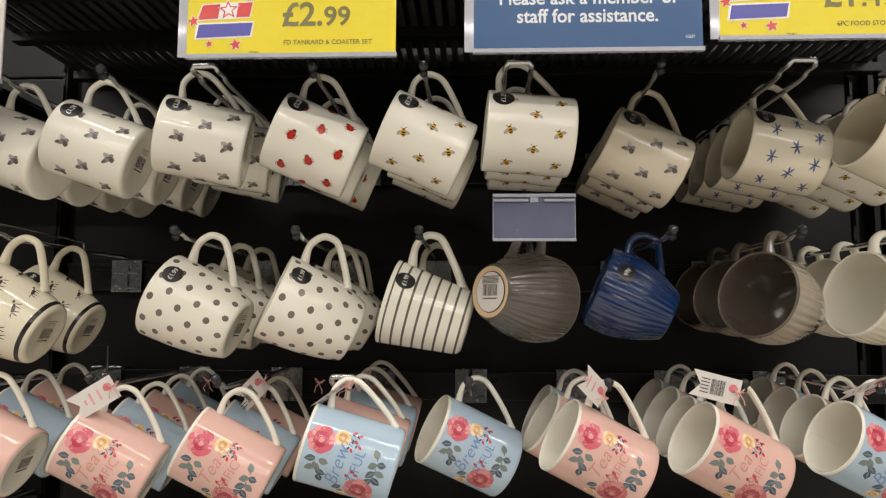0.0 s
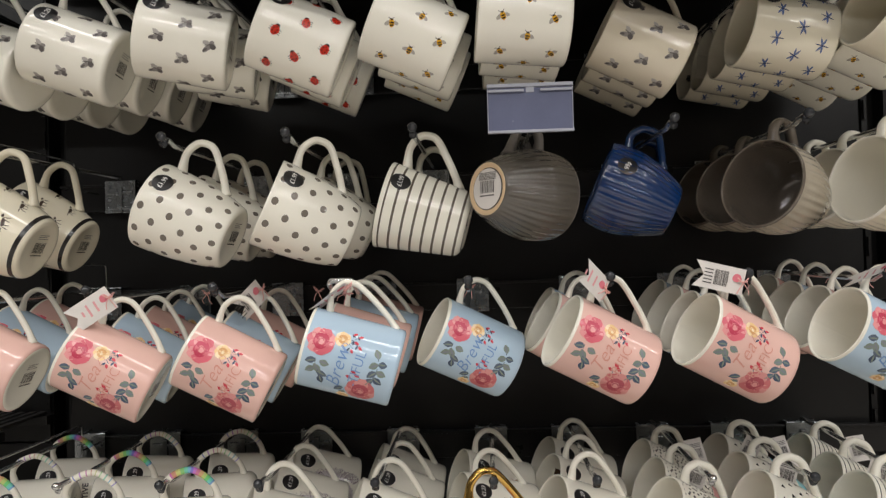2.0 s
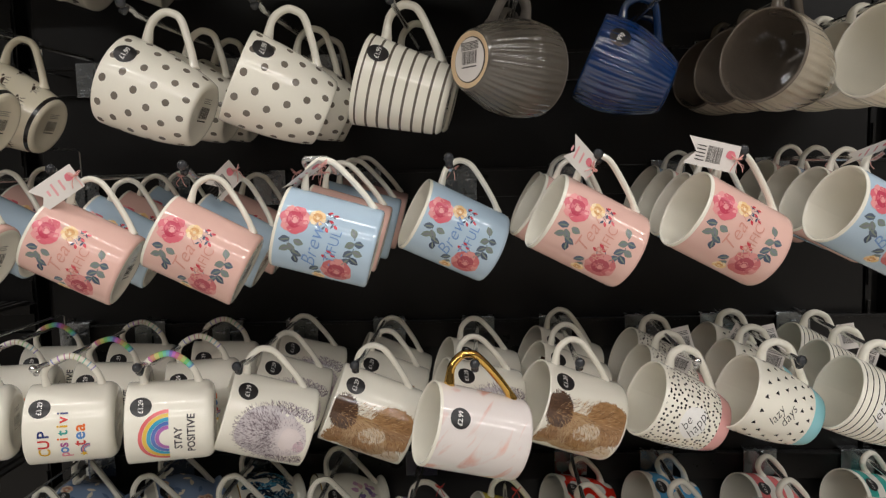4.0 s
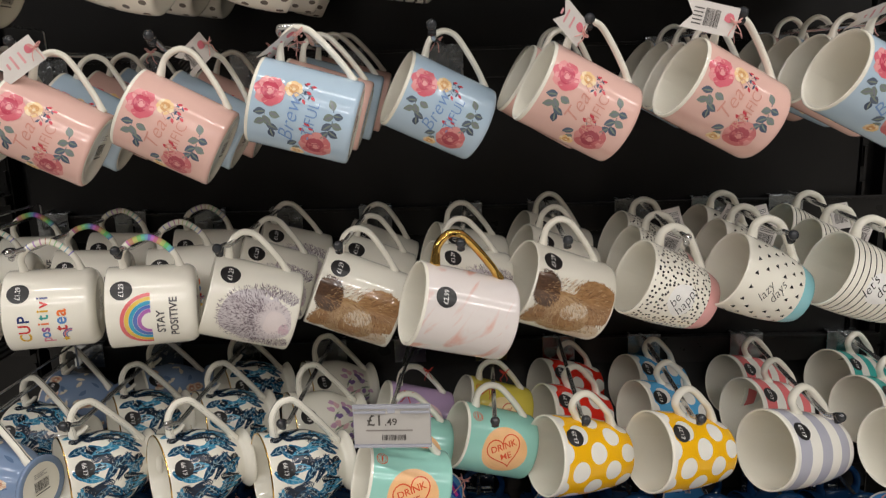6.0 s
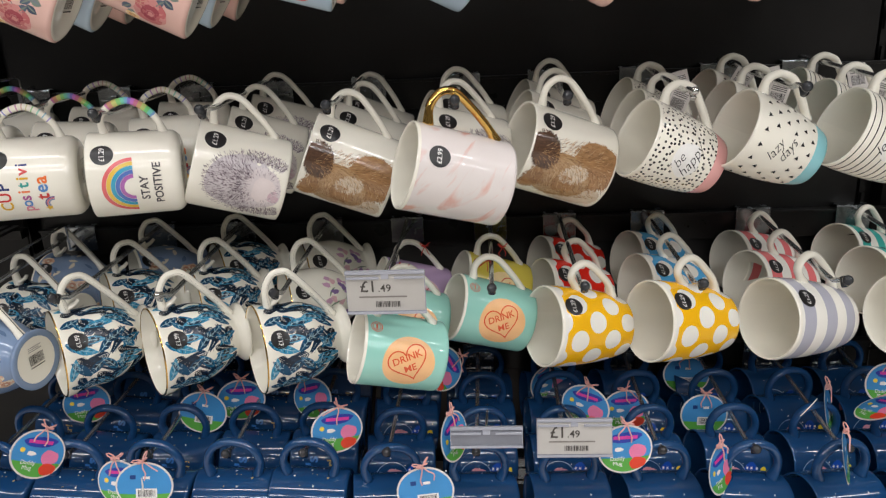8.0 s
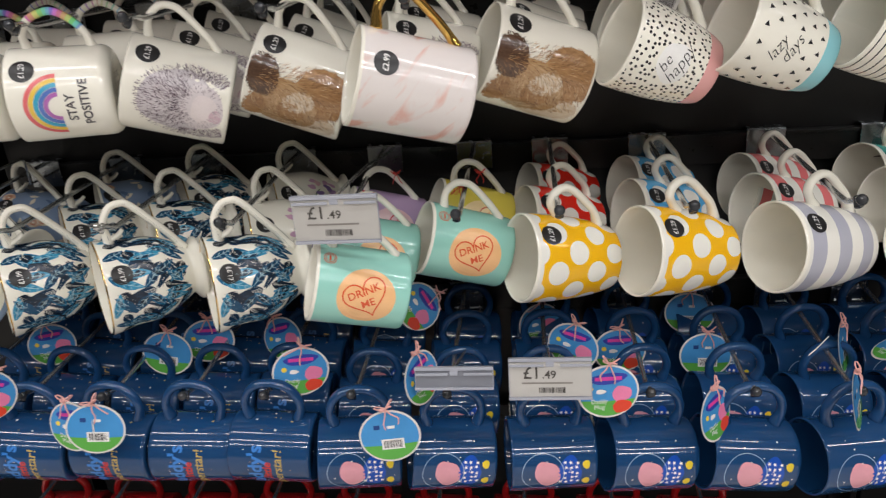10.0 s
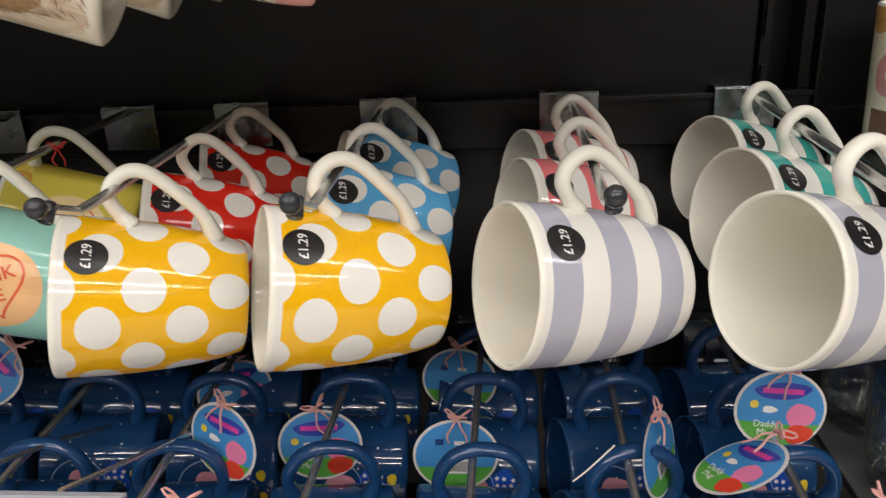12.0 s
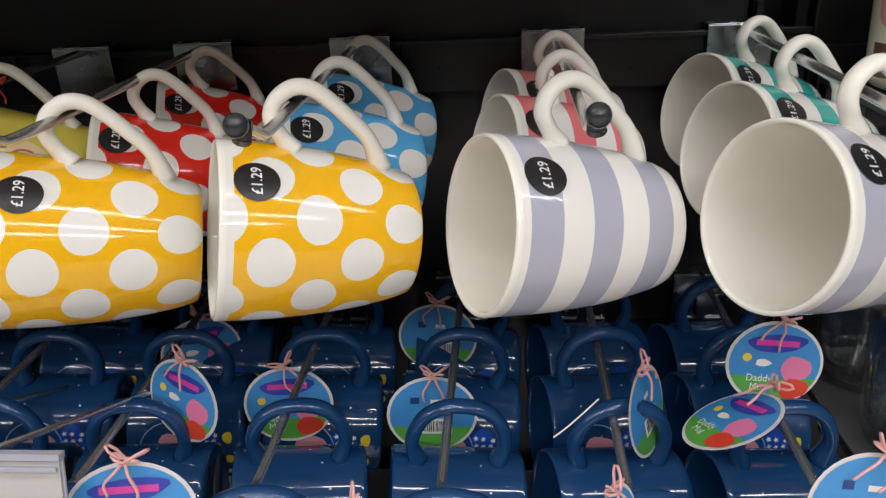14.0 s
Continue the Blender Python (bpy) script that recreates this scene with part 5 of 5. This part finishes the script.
        make_mug(kind, hang_pose(kind, (x - off + dx + back * j, yy, wire + dz + 0.003 * i), tilt + j * loose * RND.uniform(-2.5, 2.5), yaw * (1 - 0.10 * j) + j * loose * RND.uniform(-2, 2), lean) @ Matrix.Scale(size, 4))
# ---------------------------------------------------------------- row one: white mugs with small motifs
chain(1, -0.520, ["butterfly"] * 4, 0.86, 20, -6)
chain(1, -0.403, ["butterfly"] * 4, 0.85, 20, 6, dx=-0.0196, dz=0.0001)
chain(1, -0.294, ["butterfly"] * 3, 0.84, 10, 13, style="loop", dx=-0.0100, dz=0.0058)
chain(1, -0.179, ["ladybird"] * 3, 0.84, 22, 12, dx=0.0007, dz=0.0004)
chain(1, -0.064, ["bee"] * 3, 0.84, 23, 8, dx=0.0037, dz=0.0023)
chain(1, 0.034, ["bee"] * 3, 0.83, 5, 3, style="loop", dx=0.0059, dz=0.0085)
chain(1, 0.178, ["butterfly_greige"] * 3, 0.895, 26, 3, dx=0.0068, dz=-0.0035)
chain(1, 0.320, ["dragonfly"] * 4, 0.91, 12, 4, style="loop", dx=0.0115, dz=0.0062)
chain(1, 0.440, ["cream", "bee", "bee", "bee"], 0.86, 22, 12)

# ---------------------------------------------------------------- row two: dots, lines and ribbed stoneware
chain(2, -0.545, ["hound"] * 2, 0.880, 27, 3, dx=0.024, dz=-0.008)
chain(2, -0.338, ["grey_dots"] * 3, 0.90, 24, 0, dx=0.0247, dz=-0.0029)
chain(2, -0.205, ["grey_dots"] * 3, 0.90, 24, 18, dx=0.0223, dz=-0.0045)
chain(2, -0.071, ["lines"] * 2, 0.92, 16, 0, dx=0.0078, dz=-0.0010)
chain(2, 0.052, ["ribbed_grey"] * 2, 0.900, -4, -138, gap=0.10, dx=-0.0029, dz=0.0043)
chain(2, 0.198, ["ribbed_blue"] * 2, 0.95, 24, -4, dx=-0.0117, dz=0.0017, back=0.022)
chain(2, 0.332, ["ribbed_taupe"] * 3, 0.92, 12, 38, dx=-0.0009, dz=-0.0002)
chain(2, 0.452, ["ribbed_white"] * 3, 0.92, 14, 20)

# ---------------------------------------------------------------- row three: rose mugs
chain(3, -0.570, ["rose_pink", "rose_blue", "rose_pink"], 0.89, 26, 2, dx=0.02)
chain(3, -0.433, ["rose_pink", "rose_blue", "rose_pink", "rose_blue"], 0.885, 28, 10, dx=0.0309, dz=-0.0131)
chain(3, -0.293, ["rose_pink", "rose_blue", "rose_pink"], 0.885, 28, 8, dx=0.0222, dz=-0.0146)
chain(3, -0.154, ["rose_blue", "rose_pink", "rose_blue", "rose_pink"], 0.862, 16, 5, style="loop", dx=0.0169, dz=-0.0004)
chain(3, -0.018, ["rose_blue"], 0.945, 26, 16, dx=0.0089, dz=-0.0040)
chain(3, 0.131, ["rose_pink", "rose_pink", "rose_blue"], 0.885, 28, 10, dx=0.0005, dz=-0.0025, back=-0.016)
chain(3, 0.273, ["rose_pink", "rose_blue", "rose_pink", "rose_blue"], 0.885, 28, 12, dx=-0.0025, dz=-0.0038)
chain(3, 0.415, ["rose_blue", "rose_pink", "rose_blue", "rose_pink"], 0.885, 26, 13)

# ---------------------------------------------------------------- row four: lettering and patches
chain(4, -0.600, ["rainbow", "cup_positive", "rainbow"], 0.928, 2, 18, dx=0.0105)
chain(4, -0.484, ["cup_positive", "rainbow", "cup_positive"], 0.928, 2, 18, style="bare", dx=0.0192, dz=0.0024)
chain(4, -0.366, ["rainbow", "cup_positive", "cup_positive"], 0.921, 2, 18, dx=0.0194, dz=0.0060)
chain(4, -0.255, ["hedge"] * 3, 0.955, 19, 18, dx=0.0087, dz=0.0019)
chain(4, -0.126, ["autumn"] * 3, 0.98, 23, 8, dx=0.0061, dz=-0.0021)
chain(4, 0.003, ["marble", "hedge", "autumn"], 0.905, 17, 18, dx=-0.0087, dz=0.0051)
chain(4, 0.114, ["autumn", "autumn", "autumn"], 0.965, 21, 16, dx=-0.0014, dz=0.0056)
chain(4, 0.236, ["be_happy"] * 3, 0.95, 24, 13, style="bare", dx=-0.0003, dz=-0.0034)
chain(4, 0.342, ["lazy_days"] * 3, 0.95, 24, 9, dx=-0.0053, dz=0.0030)
chain(4, 0.448, ["lets_do_this"] * 3, 0.95, 24, 6)

# ---------------------------------------------------------------- row five: footed, heart, dotted and banded mugs
chain(5, -0.575, ["meadow", "fronds", "meadow"], 0.93, 0, -12)
chain(5, -0.453, ["fronds", "fronds", "meadow"], 0.94, 3, 40, dx=0.0042, dz=0.0047)
chain(5, -0.333, ["fronds", "fronds", "fronds"], 0.935, 3, 38, style="bare", dx=0.0046, dz=0.0073)
chain(5, -0.203, ["fronds", "lilac", "lilac"], 0.935, 3, 30, dx=-0.0014, dz=0.0059)
chain(5, -0.085, ["mint", "mint", "mauve"], 0.90, 17, 18, dx=0.0085, dz=-0.0079)
chain(5, 0.035, ["mint", "lemon"], 0.990, 20, 18, dx=-0.0052, dz=-0.0034)
chain(5, 0.134, ["yellow_dots", "red_dots", "red_dots"], 0.970, 11, 23, dx=0.0070, dz=-0.0077, back=-0.004)
chain(5, 0.258, ["yellow_dots", "blue_dots", "blue_dots"], 0.971, 11, 23, dx=0.0045, dz=-0.0042, back=-0.004)
chain(5, 0.405, ["grey_bands", "pink_bands", "pink_bands"], 0.978, 10, 23, dx=-0.0035, dz=-0.0062, back=-0.003)
chain(5, 0.542, ["grey_bands", "teal_bands", "teal_bands"], 0.966, 12, 24, dx=0.0008, dz=-0.0007, back=-0.003)

# ---------------------------------------------------------------- row six: navy mugs, and red ones under them
for i, x in enumerate((-0.580, -0.483, -0.381, -0.285, -0.192)):
    chain(6, x, ["night"] * 4, 0.905, (2, 5, 1, 4, 3)[i], (-6, 2, -3, 4, 0)[i], gap=0.084, dz=0.003)
for i, x in enumerate((-0.093, 0.012, 0.118, 0.225, 0.330, 0.432, 0.532)):
    chain(6, x, ["orbit"] * 4, 0.905, (5, 8, 3, 7, 9, 5, 6)[i], (10, 13, 8, 12, 9, 15, 12)[i], gap=0.084, dz=-0.006)
for i in range(9):
    chain(7, -0.56 + 0.108 * i, ["scarlet"] * 2, 0.925, 4, 4)

# ---------------------------------------------------------------- ticket holders
ticket_rail(0.049, 0.810, 1.431, 0.084, 0.047, 2, None, TINTED)
ticket_rail(-0.075, 0.860, 0.853, 0.083, 0.046, 5, ("£1", ".49"))
ticket_rail(0.121, 0.860, 0.676, 0.082, 0.041, 6, ("£1", ".49"), tip=-14)
ticket_rail(0.025, 0.860, 0.667, 0.080, 0.022, 6, None, HAZE, tip=-14)

# ---------------------------------------------------------------- swing tags
def bow(parent, at, mat, seed, size=0.0055):
    rnd = random.Random(seed)
    lean, at = rnd.uniform(-0.7, 0.7), Vector(at)

    def put(x, y, z):
        return at + size * Vector((x * math.cos(lean) - z * math.sin(lean), y, x * math.sin(lean) + z * math.cos(lean)))
    loop = [put(1.2 * math.sin(2 * t) * (0.8 + 0.2 * math.sin(t)), -0.3 - 0.3 * math.cos(3 * t), 0.9 * math.sin(t) * math.cos(t) ** 2 + 0.5 * abs(math.sin(2 * t))) for t in [2 * math.pi * i / 22 for i in range(23)]]
    part("tie_loop", tube("tie_loop", loop, 0.0005, 0.0005, mat, ring=6), parent, "thin looped string")
    for k in (-1, 1):
        tail = catmull([put(0, -0.3, 0), put(0.4 * k, -0.6, -0.7), put((0.5 + rnd.uniform(0, 0.5)) * k, -0.5, -1.5), put((0.9 + rnd.uniform(-0.4, 0.4)) * k, -0.4, -2.2)], 4)
        part("tie_tail", tube("tie_tail", tail, 0.0005, 0.0005, mat, ring=6), parent, "loose string end")


def oval_tag(x, y, z, turn, roll, back=False, seed=1, pitch=-14):
    t = thing("swing_tag", "oval card tag with a barcode, tied on with pink string" if back else "oval blue and green card tag tied on with pink string", "tag", "oval swing tags", at=pose(x, y, z, pitch, roll, turn) @ Matrix.Scale(1.58, 4))
    p = Print()
    p.disc(0, -0.017, 0.0205, 0.0176, PAPER, 0, 0, 32, 0, 2)
    card = part("card", p.mesh("card", lambda s, h, off: (s, -off + 0.0004, h)), t)
    b = Print()
    b.disc(0, -0.017, 0.0205, 0.0176, PAPER, 0, 0, 32, 0, 2)
    rear = b.mesh("card_back", lambda s, h, off: (-s, off - 0.0002, h))
    part("card_back", rear, t)
    q = Print()
    q.disc(0, -0.017, 0.0192, 0.0163, ink(74, 146, 206), 2, 0, 32, 0, 3)
    low = [(0.0192 * math.cos(a), -0.017 + 0.0163 * math.sin(a)) for a in [math.radians(200 + 140 * i / 14) for i in range(15)]]
    q.put([(0.0, -0.0235)] + low, [(0, i, i + 1) for i in range(1, 15)], ink(96, 170, 72), 3)
    if back:
        q.slab(-0.006, 0.009, -0.026, -0.019, WHITE_INK, 4)
        q.barcode(0.0015, -0.0225, 0.012, 0.005, 5, seed)
        q.slab(-0.010, -0.006, -0.012, -0.009, ink(40, 70, 130), 4)
        q.slab(-0.001, 0.004, -0.012, -0.010, WHITE_INK, 4)
    else:
        q.disc(0.000, -0.0085, 0.0125, 0.0038, ink(58, 72, 168), 4, 4, 18, 0.05, 2)
        q.slab(-0.009, 0.009, -0.0097, -0.0073, ink(214, 70, 160), 5)
        q.disc(0.009, -0.0190, 0.0066, 0.0054, ink(232, 130, 170), 4, 10, 14, 0.06, 1)
        q.disc(0.009, -0.0272, 0.0064, 0.0042, ink(222, 72, 48), 5, 10, 14, 0.06, 1)
        q.disc(-0.012, -0.0150, 0.0020, 0.0018, ink(240, 214, 80), 4, 0, 10, 0, 1)
        q.disc(-0.005, -0.0170, 0.0034, 0.0016, WHITE_INK, 4, 0, 10, 0.1, 1)
        q.letter("Daddy", -0.006, -0.0235, 0.0042, WHITE_INK, 5)
        q.letter("Mug", -0.006, -0.0272, 0.0042, WHITE_INK, 5)
    tagged(part("artwork", q.mesh("artwork", lambda s, h, off: (s, -off + 0.0002, h)), card), kind="stuff")
    bow(t, (0, -0.001, 0.002), TWINE, seed)
    return t


def pennant_tag(x, y, z, turn, roll, pitch=0.0, back=False, seed=1, length=0.048):
    t = thing("swing_tag", "white swallow-tailed card tag tied on with string", "tag", "white swing tags", at=pose(x, y, z, pitch, roll, turn))
    w = 0.0135
    p = Print()
    outline = [(0.004, -w), (0.004, w), (-length, w), (-length + 0.010, 0), (-length, -w)]
    p.put(outline, [(0, 1, 3), (1, 2, 3), (3, 4, 0)], PAPER, 0)
    part("card", p.mesh("card", lambda s, h, off: (s, -off + 0.0003, h)), t)
    r = Print()
    r.put(outline, [(0, 3, 1), (1, 3, 2), (3, 0, 4)], PAPER, 0)
    part("card_back", r.mesh("card_back", lambda s, h, off: (s, off, h)), t)
    q = Print()
    if back:
        q.barcode(-0.020, 0.0, 0.014, 0.016, 2, seed)
        for k in range(5):
            q.slab(-0.038, -0.029, -0.008 + 0.0035 * k, -0.007 + 0.0035 * k, LABEL_INK, 2)
    else:
        for k, (s, wd) in enumerate(((-0.015, 0.012), (-0.024, 0.014), (-0.031, 0.006))):
            q.slab(s - 0.0012, s + 0.0012, -wd / 2, wd / 2, ink(232, 170, 172), 2)
    q.disc(-0.004, 0.003, 0.0048, 0.0044, ink(226, 130, 142), 2, 0, 12, 0.05, 1)
    tagged(part("artwork", q.mesh("artwork", lambda s, h, off: (s, -off + 0.0002, h)), t), kind="stuff")
    bow(t, (0.002, -0.001, 0.0), TWINE, seed)
    return t


pennant_tag(-0.402, 0.856, 1.230, 6, -32, seed=3)
pennant_tag(0.122, 0.862, 1.226, 40, 38, seed=4, length=0.036)
pennant_tag(0.262, 0.862, 1.230, 2, 14, back=True, seed=5)
pennant_tag(0.412, 0.866, 1.242, 2, -20, 62, seed=6)
pennant_tag(-0.148, 0.858, 1.236, 2, -36, 80, seed=8, length=0.042)
pennant_tag(-0.260, 0.930, 1.232, 50, -40, seed=7, back=True, length=0.036)
for i, (x, y) in enumerate(((-0.34, 0.98), (-0.20, 0.97), (-0.19, 1.05), (-0.15, 0.88), (-0.018, 0.95), (0.13, 0.95), (0.30, 0.98), (0.30, 1.05), (0.43, 0.95), (0.43, 1.03))):
    t = thing("string_tie", "thin pink string knotted round a mug handle", "string", "string ties", at=pose(x, y, 1.228))
    bow(t, (0, 0, 0), TWINE, 40 + i)


def card_tag(x, y, z, turn, roll, seed):
    t = thing("swing_tag", "small white card tag with a barcode on a handle", "tag", "card tags", at=pose(x, y, z, -18, roll, turn))
    part("card", boxes_mesh("card", [(-0.011, 0.011, 0.0, 0.0006, -0.032, 0.0)], PAPER), t)
    q = Print()
    q.barcode(0, -0.019, 0.015, 0.012, 1, seed)
    for k in range(3):
        q.slab(-0.008, 0.008, -0.007 - 0.002 * k, -0.0062 - 0.002 * k, LABEL_INK, 1)
    tagged(part("artwork", q.mesh("artwork", flat_place), t), kind="stuff")


for i, (x, y, z, turn, roll) in enumerate(((0.250, 0.985, 1.012, -24, 20), (0.262, 1.070, 1.020, -10, -15), (0.356, 0.990, 1.014, -28, 14), (0.372, 1.075, 1.020, 10, -10), (0.462, 0.990, 1.014, -20, 18), (0.470, 1.075, 1.020, 0, -8), (0.345, 1.075, 1.018, -30, 25))):
    card_tag(x, y, z, turn, roll, 90 + i)
for i, (x, y, z, turn, roll, back) in enumerate((
        (-0.489, 0.875, 0.660, 52, 34, False), (-0.398, 0.857, 0.630, -14, -6, False), (-0.364, 0.850, 0.632, 6, 4, True), (-0.346, 1.000, 0.636, 0, 10, True), (-0.529, 1.030, 0.634, 10, -6, False),
        (-0.307, 1.030, 0.637, 12, 5, False), (-0.216, 1.030, 0.638, -20, -22, False), (-0.155, 0.930, 0.652, 26, 10, False), (-0.047, 0.852, 0.621, 4, -4, True), (-0.018, 0.885, 0.668, 68, 0, False), (-0.011, 1.030, 0.668, 20, 66, False),
        (0.180, 0.880, 0.655, 12, 4, False), (0.113, 1.125, 0.601, 30, 4, False), (0.157, 1.005, 0.634, -28, 6, False), (0.210, 1.043, 0.606, 4, 0, False), (0.315, 1.043, 0.598, 6, 4, True), (0.312, 1.130, 0.610, -6, 0, True), (0.285, 0.886, 0.622, 52, 4, False),
        (0.449, 1.000, 0.630, 64, 0, True), (0.542, 1.030, 0.648, 6, 8, False), (0.548, 0.905, 0.644, 10, 14, True), (0.413, 0.872, 0.646, 64, 6, True))):
    oval_tag(x, y, z, turn, roll, back, 60 + i)
oval_tag(0.514, 0.958, 0.642, -76, -22, False, 88, -68)
for i, (x, y) in enumerate(((-0.07, 0.985), (-0.05, 1.06), (0.03, 1.00), (0.05, 1.05))):
    t = thing("string_tie", "thin red string knotted round a mug handle", "string", "string ties", at=pose(x, y, 0.812))
    bow(t, (0, 0, 0), RED_TWINE, 80 + i)

t = thing("string_tie", "thin white thread stretched between two navy mugs", "string", "string ties", at=pose(0.392, 0.930, 0.634))
part("thread", tube("thread", catmull([(0, 0, 0), (0.010, 0.008, 0.003), (0.026, 0.020, 0.011)], 4), 0.0005, 0.0005, PAPER, ring=6), t)

# ---------------------------------------------------------------- header signs
def sign(x, z, width, height, label, face, draw, group="header signs"):
    t = thing("shelf_sign", label, "sign", group, at=pose(x, 0.748, z))
    w = width / 2
    board = part("board", boxes_mesh("board", [(-w, w, -0.0006, 0.0008, 0.002, height)], face), t)
    part("holder", boxes_mesh("holder", [(-w, w, 0.0010, 0.0024, 0.0, height + 0.003), (-w - 0.001, w + 0.001, -0.0030, 0.0024, -0.0016, 0.0026), (-w - 0.009, -w, -0.0008, 0.0010, 0.0, height)], LIP, 0.0003), t, "clear plastic sign holder")
    p = Print()
    draw(p, w, height)
    tagged(part("writing", p.mesh("writing", lambda s, h, off: (s, -0.0006 - off, h)), board), kind="stuff")


SIGN_YELLOW = plain("yellow_sign_card", rgb(236, 216, 20), 0.35, vary=0.04, scale=8.0)
SIGN_BLUE = plain("blue_sign_card", rgb(44, 88, 138), 0.35, vary=0.05, scale=8.0)


def star_mark(p, cx, z):
    red, blue = ink(212, 50, 48), ink(64, 62, 168)
    p.put([(cx - 0.030, z + 0.026), (cx + 0.024, z + 0.029), (cx + 0.027, z + 0.046), (cx - 0.024, z + 0.043)], [(0, 1, 2, 3)], WHITE_INK, 0)
    p.put([(cx - 0.028, z + 0.0275), (cx - 0.008, z + 0.0285), (cx - 0.006, z + 0.043), (cx - 0.023, z + 0.042)], [(0, 1, 2, 3)], red, 1)
    p.put([(cx + 0.010, z + 0.0295), (cx + 0.023, z + 0.030), (cx + 0.026, z + 0.0445), (cx + 0.012, z + 0.044)], [(0, 1, 2, 3)], red, 1)
    p.star(cx + 0.002, z + 0.037, 0.012, WHITE_INK, 1, 4)
    p.star(cx + 0.002, z + 0.037, 0.0100, red, 2, 4)
    p.star(cx + 0.002, z + 0.037, 0.0068, WHITE_INK, 3, 4)
    p.put([(cx - 0.031, z + 0.0075), (cx + 0.026, z + 0.0095), (cx + 0.028, z + 0.0255), (cx - 0.029, z + 0.0240)], [(0, 1, 2, 3)], WHITE_INK, 0)
    p.put([(cx - 0.029, z + 0.0090), (cx + 0.024, z + 0.0110), (cx + 0.0265, z + 0.0240), (cx - 0.0265, z + 0.0225)], [(0, 1, 2, 3)], blue, 1)
    for x, y, r in ((-0.032, 0.026, 0.0058), (0.010, 0.002, 0.0062), (-0.016, 0.003, 0.0038), (0.022, 0.048, 0.003)):
        p.star(cx + x, z + y, r + 0.0010, WHITE_INK, 2, 10)
        p.star(cx + x, z + y, r, red, 3, 10)


def draw_offer(pounds, pence, caption, code):
    def draw(p, w, h):
        grey = ink(112, 104, 40)
        star_mark(p, -w + 0.038, 0.010)
        p.letter(pounds, 0.011, 0.0405, 0.033, grey, 1, 0, 0, 0.02)
        p.letter(pence, 0.045, 0.0385, 0.0265, grey, 1, 0, 0, 0.02)
        p.letter(caption, 0.036, 0.0135, 0.0066, ink(92, 86, 40), 1, 0, 0, 0.008, 0.96)
        p.letter(code, -0.036, 0.0035, 0.0042, ink(92, 86, 40), 1)
        p.slab(-0.05, 0.05, h - 0.03, h - 0.014, ink(204, 52, 46), 1)
    return draw


def draw_notice(p, w, h):
    white = ink(226, 232, 240)
    p.letter("Please ask a member of", 0.0, 0.0520, 0.0190, white, 1, 0, 0, 0.018, 0.93)
    p.letter("staff for assistance.", 0.0, 0.0340, 0.0190, white, 1, 0, 0, 0.018, 0.93)
    p.letter("1007", w - 0.012, 0.0125, 0.0050, white, 1)
    p.slab(-0.06, 0.06, h - 0.045, h - 0.03, white, 1)


sign(-0.189, 1.556, 0.204, 0.144, "yellow shelf-edge offer sign with a star mark", SIGN_YELLOW, draw_offer("£2.", "99", "FD TANKARD & COASTER SET", "27793"))
sign(0.096, 1.558, 0.216, 0.142, "blue shelf-edge notice with white lettering", SIGN_BLUE, draw_notice)
sign(0.322, 1.568, 0.204, 0.132, "yellow shelf-edge offer sign with a star mark", SIGN_YELLOW, draw_offer("£1", ".49", "6PC FOOD STORAGE", "78481"))
sign(-0.566, 1.534, 0.180, 0.140, "clear shelf-edge sign holder with a pale card", PAPER, lambda p, w, h: p.slab(-0.05, 0.05, 0.04, 0.07, ink(150, 146, 140), 1))

# ---------------------------------------------------------------- the next bay: a standing mug and glass tumblers
make_mug("biscuit", pose(0.650, 1.125, 0.7762, 0, 0, 20))


def tumbler(x, y, z):
    prof = [(0.0, 0.0108, 0), (0.0328, 0.0108, 0)] + [(0.0330 + 0.0075 * (i / 10) ** 0.8, 0.011 + 0.094 * i / 10, 0) for i in range(1, 11)]
    prof += [(0.0397, 0.1062, 0), (0.0388, 0.1052, 0)] + [(0.0385 - 0.0075 * (i / 10), 0.105 - 0.089 * i / 10, 0) for i in range(1, 11)] + [(0.024, 0.0145, 0), (0.0, 0.0140, 0)]
    t = thing("glass_tumbler", "clear glass tumbler standing on a dark shelf", "tumbler", "glass tumblers", at=pose(x, y, z))
    part("glass", lathe("glass", prof, 40, [GLASS], flute=None), t)
    part("glass_base", lathe("glass_base", [(0.0, 0.0, 0), (0.0295, 0.0, 0), (0.0320, 0.002, 0), (0.0326, 0.0100, 0), (0.0, 0.0104, 0)], 40, [GLASS], flute=None), t, "thick clear glass base")
    return t


first = tumbler(0.650, 1.050, 0.5410)
for x, y in ((0.640, 0.962), (0.650, 1.136), (0.738, 0.962), (0.738, 1.050), (0.738, 1.136), (0.826, 0.962), (0.826, 1.050), (0.914, 1.00)):
    copy_thing(first, pose(x, y, 0.5410))
